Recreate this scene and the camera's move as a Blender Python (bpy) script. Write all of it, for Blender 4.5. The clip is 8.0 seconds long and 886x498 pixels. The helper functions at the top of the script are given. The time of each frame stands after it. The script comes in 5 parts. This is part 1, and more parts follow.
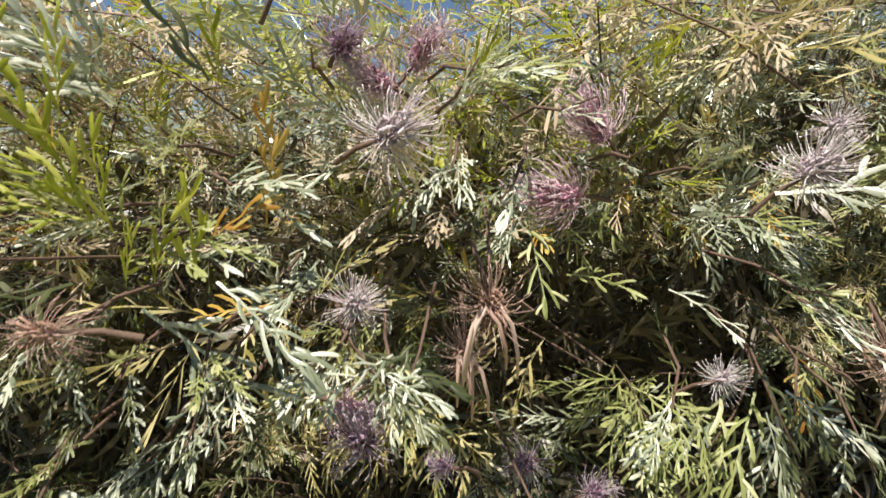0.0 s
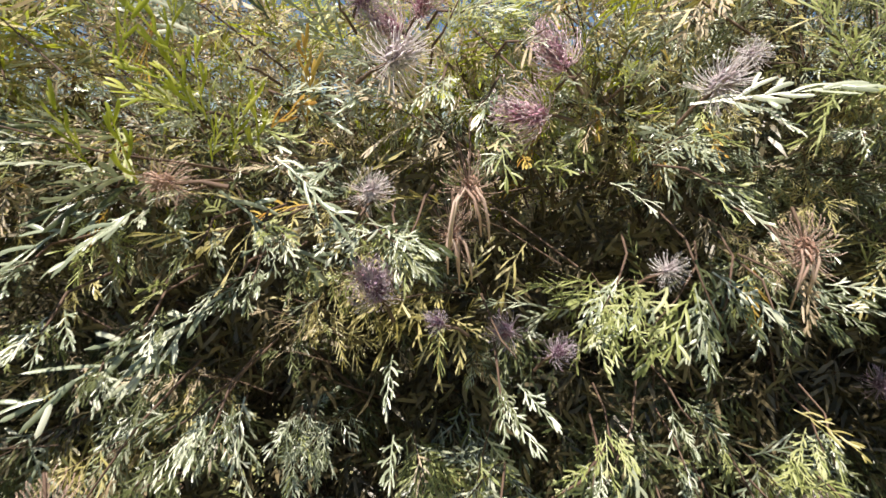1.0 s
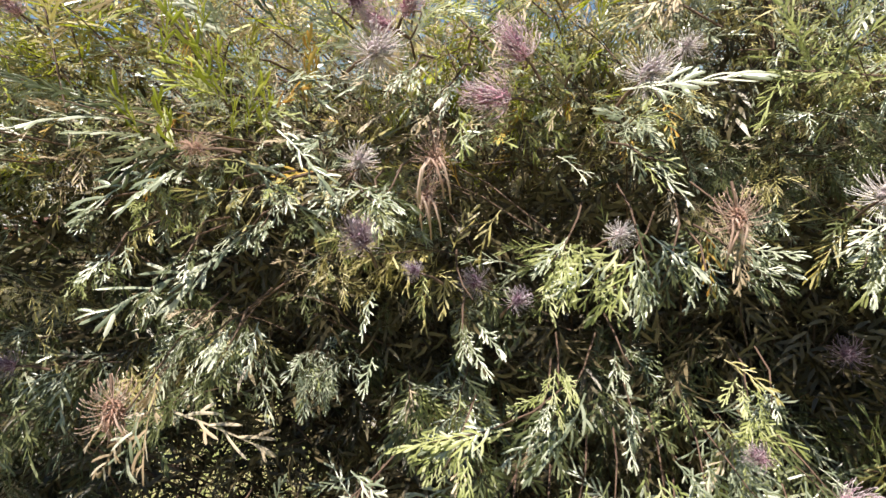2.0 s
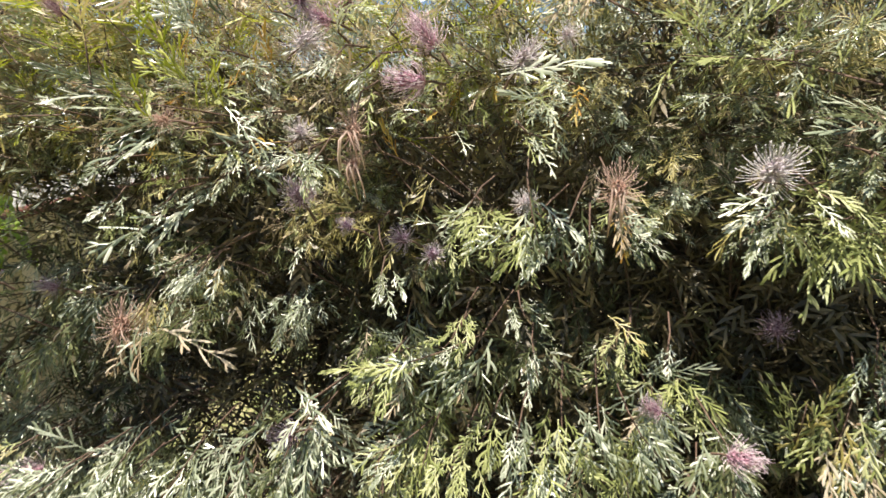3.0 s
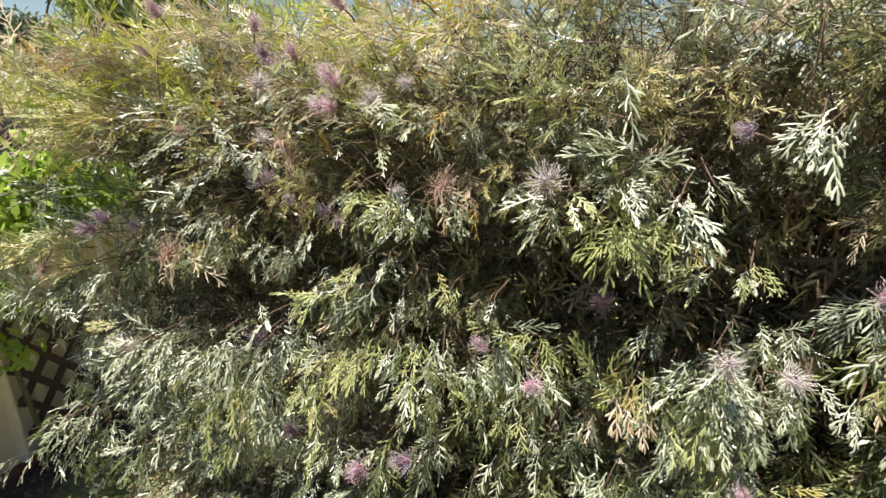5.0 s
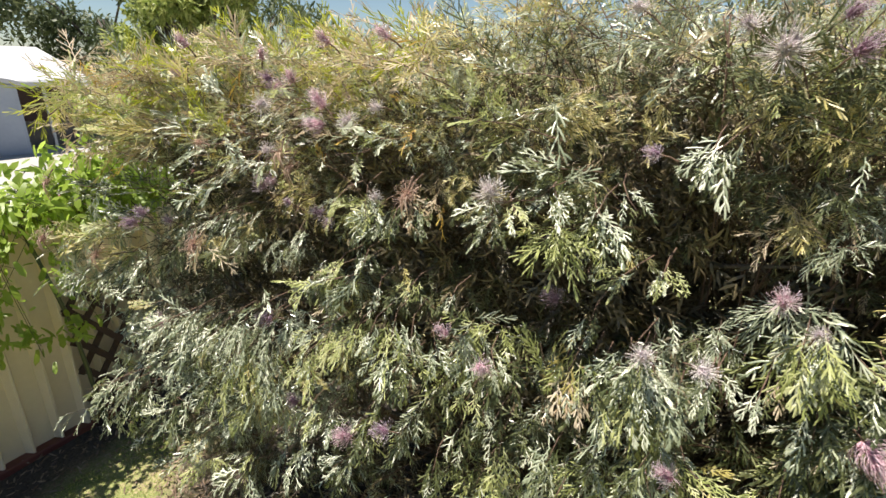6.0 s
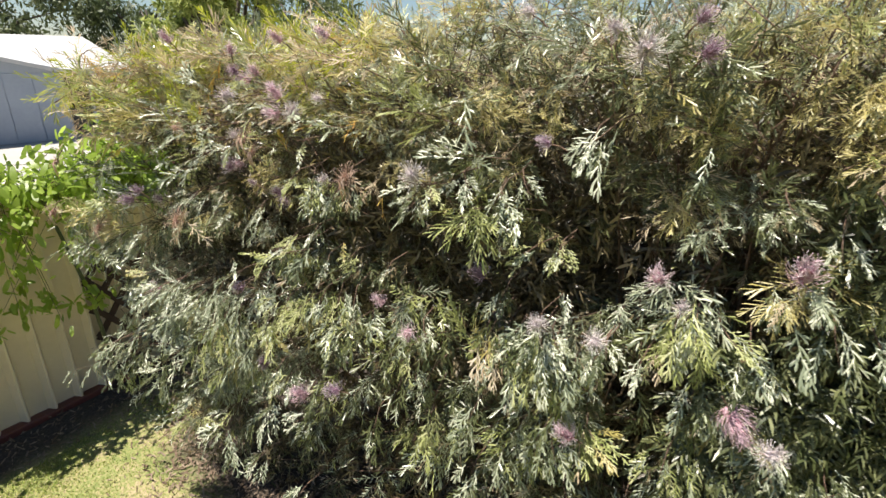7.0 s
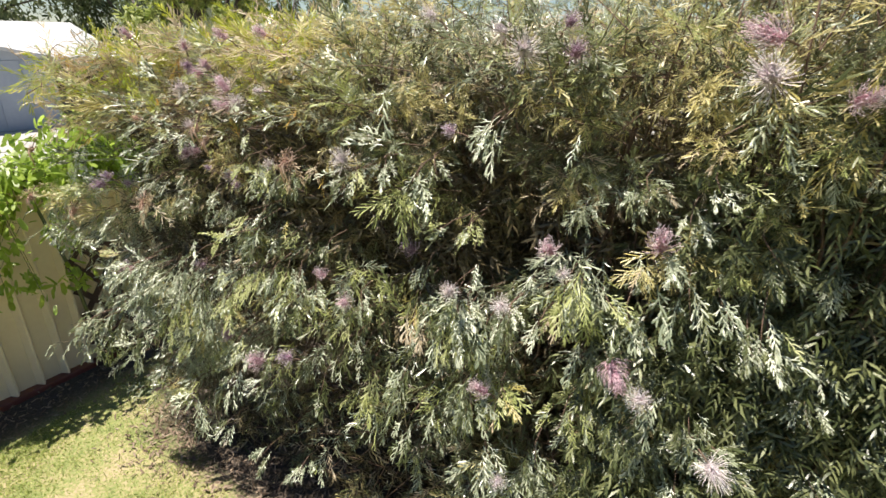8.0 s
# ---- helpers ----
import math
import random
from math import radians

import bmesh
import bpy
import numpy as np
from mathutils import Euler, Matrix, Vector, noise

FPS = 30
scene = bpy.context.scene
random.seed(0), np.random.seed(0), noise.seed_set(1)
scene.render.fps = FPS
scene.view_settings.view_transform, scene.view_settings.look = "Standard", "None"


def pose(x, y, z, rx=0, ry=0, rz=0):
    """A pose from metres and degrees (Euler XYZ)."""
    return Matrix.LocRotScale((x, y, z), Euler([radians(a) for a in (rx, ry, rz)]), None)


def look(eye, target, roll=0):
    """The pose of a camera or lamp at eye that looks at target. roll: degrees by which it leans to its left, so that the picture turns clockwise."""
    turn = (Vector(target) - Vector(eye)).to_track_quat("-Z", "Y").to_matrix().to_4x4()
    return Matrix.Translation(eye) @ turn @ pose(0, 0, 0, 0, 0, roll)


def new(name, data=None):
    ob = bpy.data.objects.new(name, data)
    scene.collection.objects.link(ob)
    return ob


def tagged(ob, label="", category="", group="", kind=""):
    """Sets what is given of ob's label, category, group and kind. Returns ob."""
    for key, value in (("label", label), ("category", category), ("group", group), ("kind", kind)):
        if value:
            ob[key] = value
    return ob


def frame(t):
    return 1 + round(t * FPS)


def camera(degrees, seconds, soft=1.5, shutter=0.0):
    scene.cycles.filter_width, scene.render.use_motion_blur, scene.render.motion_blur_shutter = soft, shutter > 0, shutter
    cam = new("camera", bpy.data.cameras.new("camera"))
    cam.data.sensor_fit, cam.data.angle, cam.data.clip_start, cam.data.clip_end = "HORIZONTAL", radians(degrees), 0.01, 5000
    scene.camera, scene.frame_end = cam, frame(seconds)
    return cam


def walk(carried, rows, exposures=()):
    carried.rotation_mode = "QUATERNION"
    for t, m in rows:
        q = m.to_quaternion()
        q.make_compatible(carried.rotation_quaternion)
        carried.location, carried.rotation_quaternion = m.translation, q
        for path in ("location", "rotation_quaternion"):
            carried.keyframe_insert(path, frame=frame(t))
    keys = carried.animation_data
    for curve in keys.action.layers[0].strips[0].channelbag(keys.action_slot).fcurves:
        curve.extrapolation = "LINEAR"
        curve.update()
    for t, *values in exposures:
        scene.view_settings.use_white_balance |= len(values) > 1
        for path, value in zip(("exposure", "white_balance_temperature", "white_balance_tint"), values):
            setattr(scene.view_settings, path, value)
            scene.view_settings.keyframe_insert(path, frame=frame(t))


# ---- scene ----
cam = camera(82.5, 8.0, soft=1.5, shutter=0.25)
PATH = [
    (0, (0.01, 0.0, 2.385), (0.01, 1.964, 2.011), -0.1),
    (0.5, (0.025, -0.065, 2.336), (-0.023, 1.897, 1.954), -0.3),
    (1, (0.057, -0.169, 2.313), (-0.07, 1.781, 1.889), -0.4),
    (1.2, (0.072, -0.215, 2.308), (-0.085, 1.73, 1.870), -0.4),
    (2.3, (0.261, -0.306, 2.313), (-0.131, 1.586, 1.795), 0.2),
    (2.5, (0.331, -0.318, 2.314), (-0.117, 1.557, 1.783), 0.2),
    (3, (0.463, -0.382, 2.313), (-0.115, 1.446, 1.742), 0.4),
    (3.5, (0.654, -0.477, 2.332), (-0.047, 1.295, 1.725), 0.5),
    (4, (0.824, -0.489, 2.378), (0.009, 1.226, 1.750), 0.6),
    (4.5, (0.994, -0.485, 2.395), (0.091, 1.178, 1.750), 0.7),
    (4.7, (1.049, -0.501, 2.408), (0.114, 1.143, 1.759), 0.9),
    (5.8, (1.368, -0.59, 2.508), (0.269, 0.938, 1.831), 0.5),
    (6, (1.431, -0.574, 2.520), (0.306, 0.934, 1.841), 0.6),
    (6.5, (1.618, -0.522, 2.523), (0.438, 0.939, 1.835), 0.7),
    (7, (1.788, -0.516, 2.542), (0.577, 0.907, 1.830), 0.9),
    (7.5, (1.976, -0.536, 2.547), (0.762, 0.87, 1.806), 0.9),
    (8, (2.096, -0.503, 2.584), (0.905, 0.911, 1.821), 0.7),
]
walk(cam, [(t, look(eye, target, roll)) for t, eye, target, roll in PATH],
     exposures=[(0.0, 0.40), (1.0, 0.60), (2.5, 0.73), (4.5, 0.74), (6.5, 0.74), (8.0, 0.79)])

# ---- light ----
SUN = Vector((-0.205, -0.29, 1.0)).normalized()
world = bpy.data.worlds.new("sky")
scene.world = world
world.use_nodes = True
wt = world.node_tree
sky = wt.nodes.new("ShaderNodeTexSky")
sky.sky_type, sky.sun_disc = "NISHITA", False
sky.ozone_density, sky.dust_density = 3.0, 0.2
sky.sun_elevation = math.asin(SUN.z)
sky.sun_rotation = math.atan2(SUN.x, SUN.y)
background = wt.nodes["Background"]
background.inputs["Strength"].default_value = 0.061
wt.links.new(sky.outputs["Color"], background.inputs["Color"])
sun_data = bpy.data.lights.new("sun", "SUN")
sun_data.energy, sun_data.angle, sun_data.color = 6.4, radians(0.53), (1.0, 0.925, 0.835)
sun = new("sun", sun_data)
sun.matrix_world = look(SUN * 30, (0, 0, 0))
scene.view_settings.exposure = 0.55


# ---- materials ----
def nodes_of(name):
    m = bpy.data.materials.new(name)
    m.use_nodes = True
    nt = m.node_tree
    return m, nt, nt.nodes, nt.links, nt.nodes["Principled BSDF"]


def ramp(nodes, stops):
    r = nodes.new("ShaderNodeValToRGB")
    while len(r.color_ramp.elements) < len(stops):
        r.color_ramp.elements.new(0.5)
    for e, (at, c) in zip(r.color_ramp.elements, stops):
        e.position, e.color = at, (*c, 1)
    return r


def noise_node(nodes, links, scale, detail=4, rough=0.6):
    co = nodes.new("ShaderNodeTexCoord")
    n = nodes.new("ShaderNodeTexNoise")
    n.inputs["Scale"].default_value, n.inputs["Detail"].default_value, n.inputs["Roughness"].default_value = scale, detail, rough
    links.new(co.outputs["Object"], n.inputs["Vector"])
    return n


def leaf_material(name, stops, rough=0.42, glow=0.3, spec=0.5):
    """Leaf skin whose tone varies from blade to blade and along it; part of the light goes through."""
    m, nt, nodes, links, bsdf = nodes_of(name)
    geo, info = nodes.new("ShaderNodeNewGeometry"), nodes.new("ShaderNodeObjectInfo")
    n = noise_node(nodes, links, 26.0, 6, 0.7)
    add = nodes.new("ShaderNodeMath")
    add.operation = "MULTIPLY_ADD"
    links.new(geo.outputs["Random Per Island"], add.inputs[0])
    add.inputs[1].default_value = 0.6
    links.new(info.outputs["Random"], add.inputs[2])
    fr = nodes.new("ShaderNodeMath")
    fr.operation = "FRACT"
    links.new(add.outputs[0], fr.inputs[0])
    mix = nodes.new("ShaderNodeMath")
    mix.operation = "MULTIPLY_ADD"
    mix.inputs[1].default_value = 0.62
    links.new(fr.outputs[0], mix.inputs[0])
    half = nodes.new("ShaderNodeMath")
    half.operation = "MULTIPLY"
    half.inputs[1].default_value = 0.38
    links.new(n.outputs["Fac"], half.inputs[0])
    links.new(half.outputs[0], mix.inputs[2])
    r = ramp(nodes, stops)
    links.new(mix.outputs[0], r.inputs["Fac"])
    links.new(r.outputs["Color"], bsdf.inputs["Base Color"])
    grain = noise_node(nodes, links, 420, 3)
    bp = nodes.new("ShaderNodeBump")
    bp.inputs["Strength"].default_value, bp.inputs["Distance"].default_value = 0.35, 0.001
    links.new(grain.outputs["Fac"], bp.inputs["Height"])
    links.new(bp.outputs["Normal"], bsdf.inputs["Normal"])
    bsdf.inputs["Roughness"].default_value = rough
    bsdf.inputs["Specular IOR Level"].default_value = spec
    tr = nodes.new("ShaderNodeBsdfTranslucent")
    links.new(r.outputs["Color"], tr.inputs["Color"])
    ms = nodes.new("ShaderNodeMixShader")
    ms.inputs[0].default_value = glow
    links.new(bsdf.outputs[0], ms.inputs[1])
    links.new(tr.outputs[0], ms.inputs[2])
    links.new(ms.outputs[0], nodes["Material Output"].inputs["Surface"])
    return m


def surface(name, stops, scale, rough=0.8, bump=0.3, bump_scale=None, metal=0.0, fine=0.35):
    """A surface with stains at one scale and grain at another."""
    m, nt, nodes, links, bsdf = nodes_of(name)
    a, b = noise_node(nodes, links, scale, 5), noise_node(nodes, links, bump_scale or scale * 9, 6)
    mx = nodes.new("ShaderNodeMix")
    mx.inputs["Factor"].default_value = fine
    links.new(a.outputs["Fac"], mx.inputs[2])
    links.new(b.outputs["Fac"], mx.inputs[3])
    r = ramp(nodes, stops)
    links.new(mx.outputs[0], r.inputs["Fac"])
    links.new(r.outputs["Color"], bsdf.inputs["Base Color"])
    bsdf.inputs["Roughness"].default_value, bsdf.inputs["Metallic"].default_value = rough, metal
    if bump:
        bp = nodes.new("ShaderNodeBump")
        bp.inputs["Strength"].default_value, bp.inputs["Distance"].default_value = bump, 0.01
        links.new(b.outputs["Fac"], bp.inputs["Height"])
        links.new(bp.outputs["Normal"], bsdf.inputs["Normal"])
    return m


LEAF = {
    "silver": leaf_material("silver_leaf", [(0.1, (0.120, 0.148, 0.086)), (0.45, (0.298, 0.332, 0.218)), (0.85, (0.69, 0.69, 0.545))], 0.28, 0.14, 0.8),
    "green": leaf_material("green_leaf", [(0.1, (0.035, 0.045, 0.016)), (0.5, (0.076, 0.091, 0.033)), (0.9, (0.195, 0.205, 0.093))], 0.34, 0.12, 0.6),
    "olive": leaf_material("olive_leaf", [(0.1, (0.215, 0.178, 0.045)), (0.5, (0.44, 0.38, 0.13)), (0.9, (0.66, 0.59, 0.34))], 0.36, 0.34, 0.6),
    "lime": leaf_material("lime_leaf", [(0.1, (0.21, 0.25, 0.068)), (0.5, (0.39, 0.415, 0.16)), (0.9, (0.63, 0.62, 0.37))], 0.38, 0.34),
    "dry": leaf_material("dry_leaf", [(0.1, (0.27, 0.18, 0.10)), (0.5, (0.49, 0.39, 0.26)), (0.9, (0.67, 0.59, 0.46))], 0.6, 0.25, 0.3),
    # dark brown puts the shade deep in the shrub into the leaf colour
    "inner": leaf_material("inner_leaf_shade", [(0.1, (0.034, 0.029, 0.014)), (0.5, (0.082, 0.068, 0.035)), (0.9, (0.185, 0.145, 0.08))], 0.38, 0.06, 0.5),
}
LEAF["amber"] = leaf_material("amber_leaf", [(0.1, (0.34, 0.15, 0.03)), (0.5, (0.52, 0.32, 0.06)), (0.9, (0.60, 0.46, 0.13))], 0.45, 0.35)
LEAF["fresh"] = leaf_material("fresh_leaf", [(0.1, (0.24, 0.28, 0.02)), (0.5, (0.43, 0.46, 0.045)), (0.9, (0.60, 0.59, 0.14))], 0.4, 0.45, 0.4)
PETAL = {
    "pink": leaf_material("pink_style", [(0.1, (0.62, 0.38, 0.47)), (0.5, (0.8, 0.62, 0.68)), (0.9, (0.92, 0.84, 0.85))], 0.5, 0.3),
    "mauve": leaf_material("mauve_style", [(0.1, (0.34, 0.19, 0.28)), (0.5, (0.54, 0.41, 0.5)), (0.9, (0.76, 0.68, 0.73))], 0.5, 0.25),
    "pale": leaf_material("pale_style", [(0.1, (0.68, 0.56, 0.58)), (0.5, (0.82, 0.75, 0.75)), (0.9, (0.92, 0.89, 0.87))], 0.5, 0.3),
    "dried": leaf_material("dried_style", [(0.1, (0.40, 0.23, 0.18)), (0.5, (0.58, 0.40, 0.32)), (0.9, (0.74, 0.58, 0.48))], 0.7, 0.2),
}
FLORET = {
    "pink": leaf_material("pink_floret", [(0.1, (0.44, 0.16, 0.25)), (0.5, (0.62, 0.34, 0.43)), (0.9, (0.78, 0.56, 0.61))], 0.5, 0.2),
    "mauve": leaf_material("mauve_floret", [(0.1, (0.19, 0.08, 0.14)), (0.5, (0.33, 0.18, 0.27)), (0.9, (0.5, 0.36, 0.45))], 0.5, 0.15),
    "pale": leaf_material("pale_floret", [(0.1, (0.52, 0.4, 0.44)), (0.5, (0.66, 0.56, 0.59)), (0.9, (0.8, 0.74, 0.74))], 0.5, 0.2),
    "dried": leaf_material("dried_floret", [(0.1, (0.22, 0.11, 0.075)), (0.5, (0.36, 0.21, 0.15)), (0.9, (0.50, 0.34, 0.26))], 0.7, 0.1),
}
TWIG = surface("twig_bark", [(0.3, (0.055, 0.032, 0.022)), (0.7, (0.17, 0.105, 0.07))], 30, 0.8)
BARK = surface("grey_brown_bark", [(0.3, (0.04, 0.032, 0.026)), (0.7, (0.13, 0.105, 0.085))], 14, 0.9, 0.6)
CORE = surface("flower_core", [(0.3, (0.30, 0.14, 0.18)), (0.7, (0.48, 0.30, 0.28))], 60, 0.7)
CREAM = surface("cream_painted_steel", [(0.3, (0.67, 0.555, 0.40)), (0.7, (0.78, 0.655, 0.485))], 2.5, 0.45, 0.05)
MAROON = surface("maroon_painted_steel", [(0.3, (0.10, 0.025, 0.018)), (0.7, (0.16, 0.05, 0.035))], 5, 0.5, 0.05)
LATTICE = surface("dark_stained_timber", [(0.3, (0.030, 0.013, 0.009)), (0.7, (0.070, 0.036, 0.024))], 12, 0.7, 0.4)
CONCRETE = surface("pale_concrete", [(0.3, (0.29, 0.277, 0.25)), (0.7, (0.38, 0.365, 0.335))], 0.8, 0.85, 0.2)
WHITE_ROOF = surface("white_sheet_roof", [(0.3, (0.40, 0.40, 0.405)), (0.7, (0.52, 0.52, 0.52))], 1.6, 0.5, 0.05)
BLUE_WALL = surface("pale_blue_grey_wall", [(0.3, (0.27, 0.31, 0.37)), (0.7, (0.34, 0.38, 0.44))], 1.2, 0.7, 0.1)
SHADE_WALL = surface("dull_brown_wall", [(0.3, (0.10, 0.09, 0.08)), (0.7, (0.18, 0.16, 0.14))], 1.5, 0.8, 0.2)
GRASS = leaf_material("lawn_blade", [(0.1, (0.15, 0.23, 0.035)), (0.5, (0.30, 0.37, 0.085)), (0.9, (0.53, 0.51, 0.21))], 0.6, 0.4, 0.3)
LITTER = leaf_material("fallen_leaf", [(0.1, (0.06, 0.038, 0.025)), (0.5, (0.15, 0.105, 0.072)), (0.9, (0.34, 0.27, 0.20))], 0.8, 0.05, 0.2)
CLIMBER = leaf_material("bright_green_leaf", [(0.1, (0.20, 0.30, 0.035)), (0.5, (0.38, 0.50, 0.085)), (0.9, (0.60, 0.68, 0.24))], 0.36, 0.6)
TREE_DARK = leaf_material("dark_tree_leaf", [(0.1, (0.05, 0.07, 0.028)), (0.5, (0.10, 0.13, 0.052)), (0.9, (0.19, 0.21, 0.10))], 0.5, 0.3)
TREE_FRESH = leaf_material("fresh_tree_leaf", [(0.1, (0.12, 0.17, 0.03)), (0.5, (0.25, 0.31, 0.075)), (0.9, (0.42, 0.45, 0.16))], 0.45, 0.45)


def ground_material():
    """Thin lawn over sandy soil, bare under the shrub and along the boundary; the bare soil is darkened for shade."""
    m, nt, nodes, links, bsdf = nodes_of("lawn_shaded_soil")
    big, small = noise_node(nodes, links, 2.2, 6), noise_node(nodes, links, 55, 6)
    lawn = ramp(nodes, [(0.34, (0.075, 0.105, 0.028)), (0.46, (0.18, 0.21, 0.065)), (0.53, (0.27, 0.25, 0.11)), (0.62, (0.37, 0.29, 0.19))])
    # soil colour deepened to hold the shade of shrub and fence
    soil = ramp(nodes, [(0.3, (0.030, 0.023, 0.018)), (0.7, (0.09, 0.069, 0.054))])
    mx = nodes.new("ShaderNodeMix")
    mx.inputs["Factor"].default_value = 0.5
    links.new(big.outputs["Fac"], mx.inputs[2])
    links.new(small.outputs["Fac"], mx.inputs[3])
    links.new(mx.outputs[0], lawn.inputs["Fac"])
    links.new(small.outputs["Fac"], soil.inputs["Fac"])
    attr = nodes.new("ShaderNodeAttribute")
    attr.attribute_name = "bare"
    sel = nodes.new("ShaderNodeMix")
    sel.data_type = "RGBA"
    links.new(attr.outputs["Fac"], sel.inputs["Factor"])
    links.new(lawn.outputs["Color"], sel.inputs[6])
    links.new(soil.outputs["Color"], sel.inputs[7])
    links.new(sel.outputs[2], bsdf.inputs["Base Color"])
    bsdf.inputs["Roughness"].default_value = 0.95
    bp = nodes.new("ShaderNodeBump")
    bp.inputs["Strength"].default_value, bp.inputs["Distance"].default_value = 0.7, 0.02
    links.new(small.outputs["Fac"], bp.inputs["Height"])
    links.new(bp.outputs["Normal"], bsdf.inputs["Normal"])
    return m


SOIL = ground_material()

# ---- mesh helpers ----
rng = np.random.default_rng(7)


def unit(v):
    v = np.asarray(v, float)
    return v / np.maximum(np.linalg.norm(v, axis=-1, keepdims=True), 1e-9)


def mesh_of(name, verts, tris, material, smooth=False):
    """One triangle mesh from arrays."""
    me = bpy.data.meshes.new(name)
    me.vertices.add(len(verts))
    me.vertices.foreach_set("co", np.asarray(verts, np.float32).ravel())
    me.loops.add(len(tris) * 3)
    me.loops.foreach_set("vertex_index", np.asarray(tris, np.int32).ravel())
    me.polygons.add(len(tris))
    me.polygons.foreach_set("loop_start", np.arange(0, len(tris) * 3, 3, dtype=np.int32))
    if smooth:
        me.polygons.foreach_set("use_smooth", np.ones(len(tris), bool))
    me.update(calc_edges=True)
    if material:
        me.materials.append(material)
    return me


def strewn(shape, P, D, N, S):
    """Copies of shape=(verts, tris), each laid with its y along D, its z near N and scaled by S; as one pair of arrays."""
    v, f = shape
    D = unit(D)
    X = unit(np.cross(D, N))
    Z = np.cross(X, D)
    S = np.asarray(S, float)
    if S.ndim == 1:
        S = np.repeat(S[:, None], 3, 1)
    out = (P[:, None, :] + v[None, :, 0, None] * (X * S[:, :1])[:, None, :] + v[None, :, 1, None] * (D * S[:, 1:2])[:, None, :]
           + v[None, :, 2, None] * (Z * S[:, 2:])[:, None, :])
    tri = f[None] + (np.arange(len(P)) * len(v))[:, None, None]
    return out.reshape(-1, 3), tri.reshape(-1, 3)


def merged(pairs):
    vs, fs, n = [], [], 0
    for v, f in pairs:
        vs.append(v)
        fs.append(f + n)
        n += len(v)
    return np.concatenate(vs), np.concatenate(fs)


def part(name, bm, material, parent, label=""):
    me = bpy.data.meshes.new(name)
    bm.to_mesh(me)
    bm.free()
    me.materials.append(material)
    ob = new(name, me)
    ob.parent = parent
    return tagged(ob, label) if label else ob


def part_mesh(name, me, parent, label="", kind=""):
    ob = new(name, me)
    ob.parent = parent
    return tagged(ob, label, kind=kind)


def box(bm, lo, hi, bevel=0.0):
    lo, hi = Vector(lo), Vector(hi)
    r = bmesh.ops.create_cube(bm, size=1, matrix=Matrix.Translation((lo + hi) / 2) @ Matrix.Diagonal((*(hi - lo), 1)))
    if bevel:
        bmesh.ops.bevel(bm, geom=list({e for v in r["verts"] for e in v.link_edges}), offset=bevel, segments=1, affect="EDGES")


def tube(points, radii, sides=6):
    """A tapered limb through the points."""
    points, v, f = np.asarray(points, float), [], []
    for i, (p, r) in enumerate(zip(points, radii)):
        d = unit(points[min(i + 1, len(points) - 1)] - points[max(i - 1, 0)])
        a = unit(np.cross(d, (0.31, 0.17, 0.93) if abs(d[2]) < 0.9 else (1, 0, 0)))
        b = np.cross(d, a)
        for k in range(sides):
            w = 2 * math.pi * k / sides
            v.append(p + r * (a * math.cos(w) + b * math.sin(w)))
    for i in range(len(points) - 1):
        for k in range(sides):
            p, q = i * sides + k, i * sides + (k + 1) % sides
            f += [(p, q, q + sides), (p, q + sides, p + sides)]
    n = len(v)
    v.append(points[-1])
    f += [(n - sides + k, n - sides + (k + 1) % sides, n) for k in range(sides)]
    return np.array(v), np.array(f)


# ---- leaf and flower shapes ----
def blade(base, d, side, length, width, curve, up, steps, strap=False):
    """A narrow lobe from base along d, its edges along side, bending towards curve; a strap keeps its width almost to the tip."""
    v = []
    for i in range(steps):
        s = i / (steps - 1) * 0.8 if strap else i / steps
        w = width * ((0.75 + 0.3 * s) if strap else (0.55 + 0.9 * s * (1.35 - s))) * 0.5
        c = base + d * length * s + curve * length * s * s + up * length * 0.12 * s
        v += [c - side * w, c + side * w]
    v.append(base + d * length + curve * length + up * length * 0.06)
    f = []
    for i in range(steps - 1):
        a = 2 * i
        f += [(a, a + 1, a + 3), (a, a + 3, a + 2)]
    f.append((2 * steps - 2, 2 * steps - 1, 2 * steps))
    return np.array(v), np.array(f)


def keeled(base, d, side, length, width, curve, steps):
    """A strap-like lobe with a raised keel and a blunt, tapering tip, bent along its length."""
    up = unit(np.cross(side, d))
    v = []
    for i in range(steps):
        s = i / (steps - 1) * 0.86
        w = width * (0.62 + 0.95 * s * (1.08 - s)) * 0.5
        c = base + d * length * s + curve * length * s * s
        v += [c - side * w, c + up * w * 0.45, c + side * w]
    v.append(base + d * length + curve * length * 0.95)
    f = []
    for i in range(steps - 1):
        a = 3 * i
        f += [(a, a + 1, a + 4), (a, a + 4, a + 3), (a + 1, a + 2, a + 5), (a + 1, a + 5, a + 4)]
    a = 3 * steps - 3
    f += [(a, a + 1, a + 3), (a + 1, a + 2, a + 3)]
    return np.array(v), np.array(f)


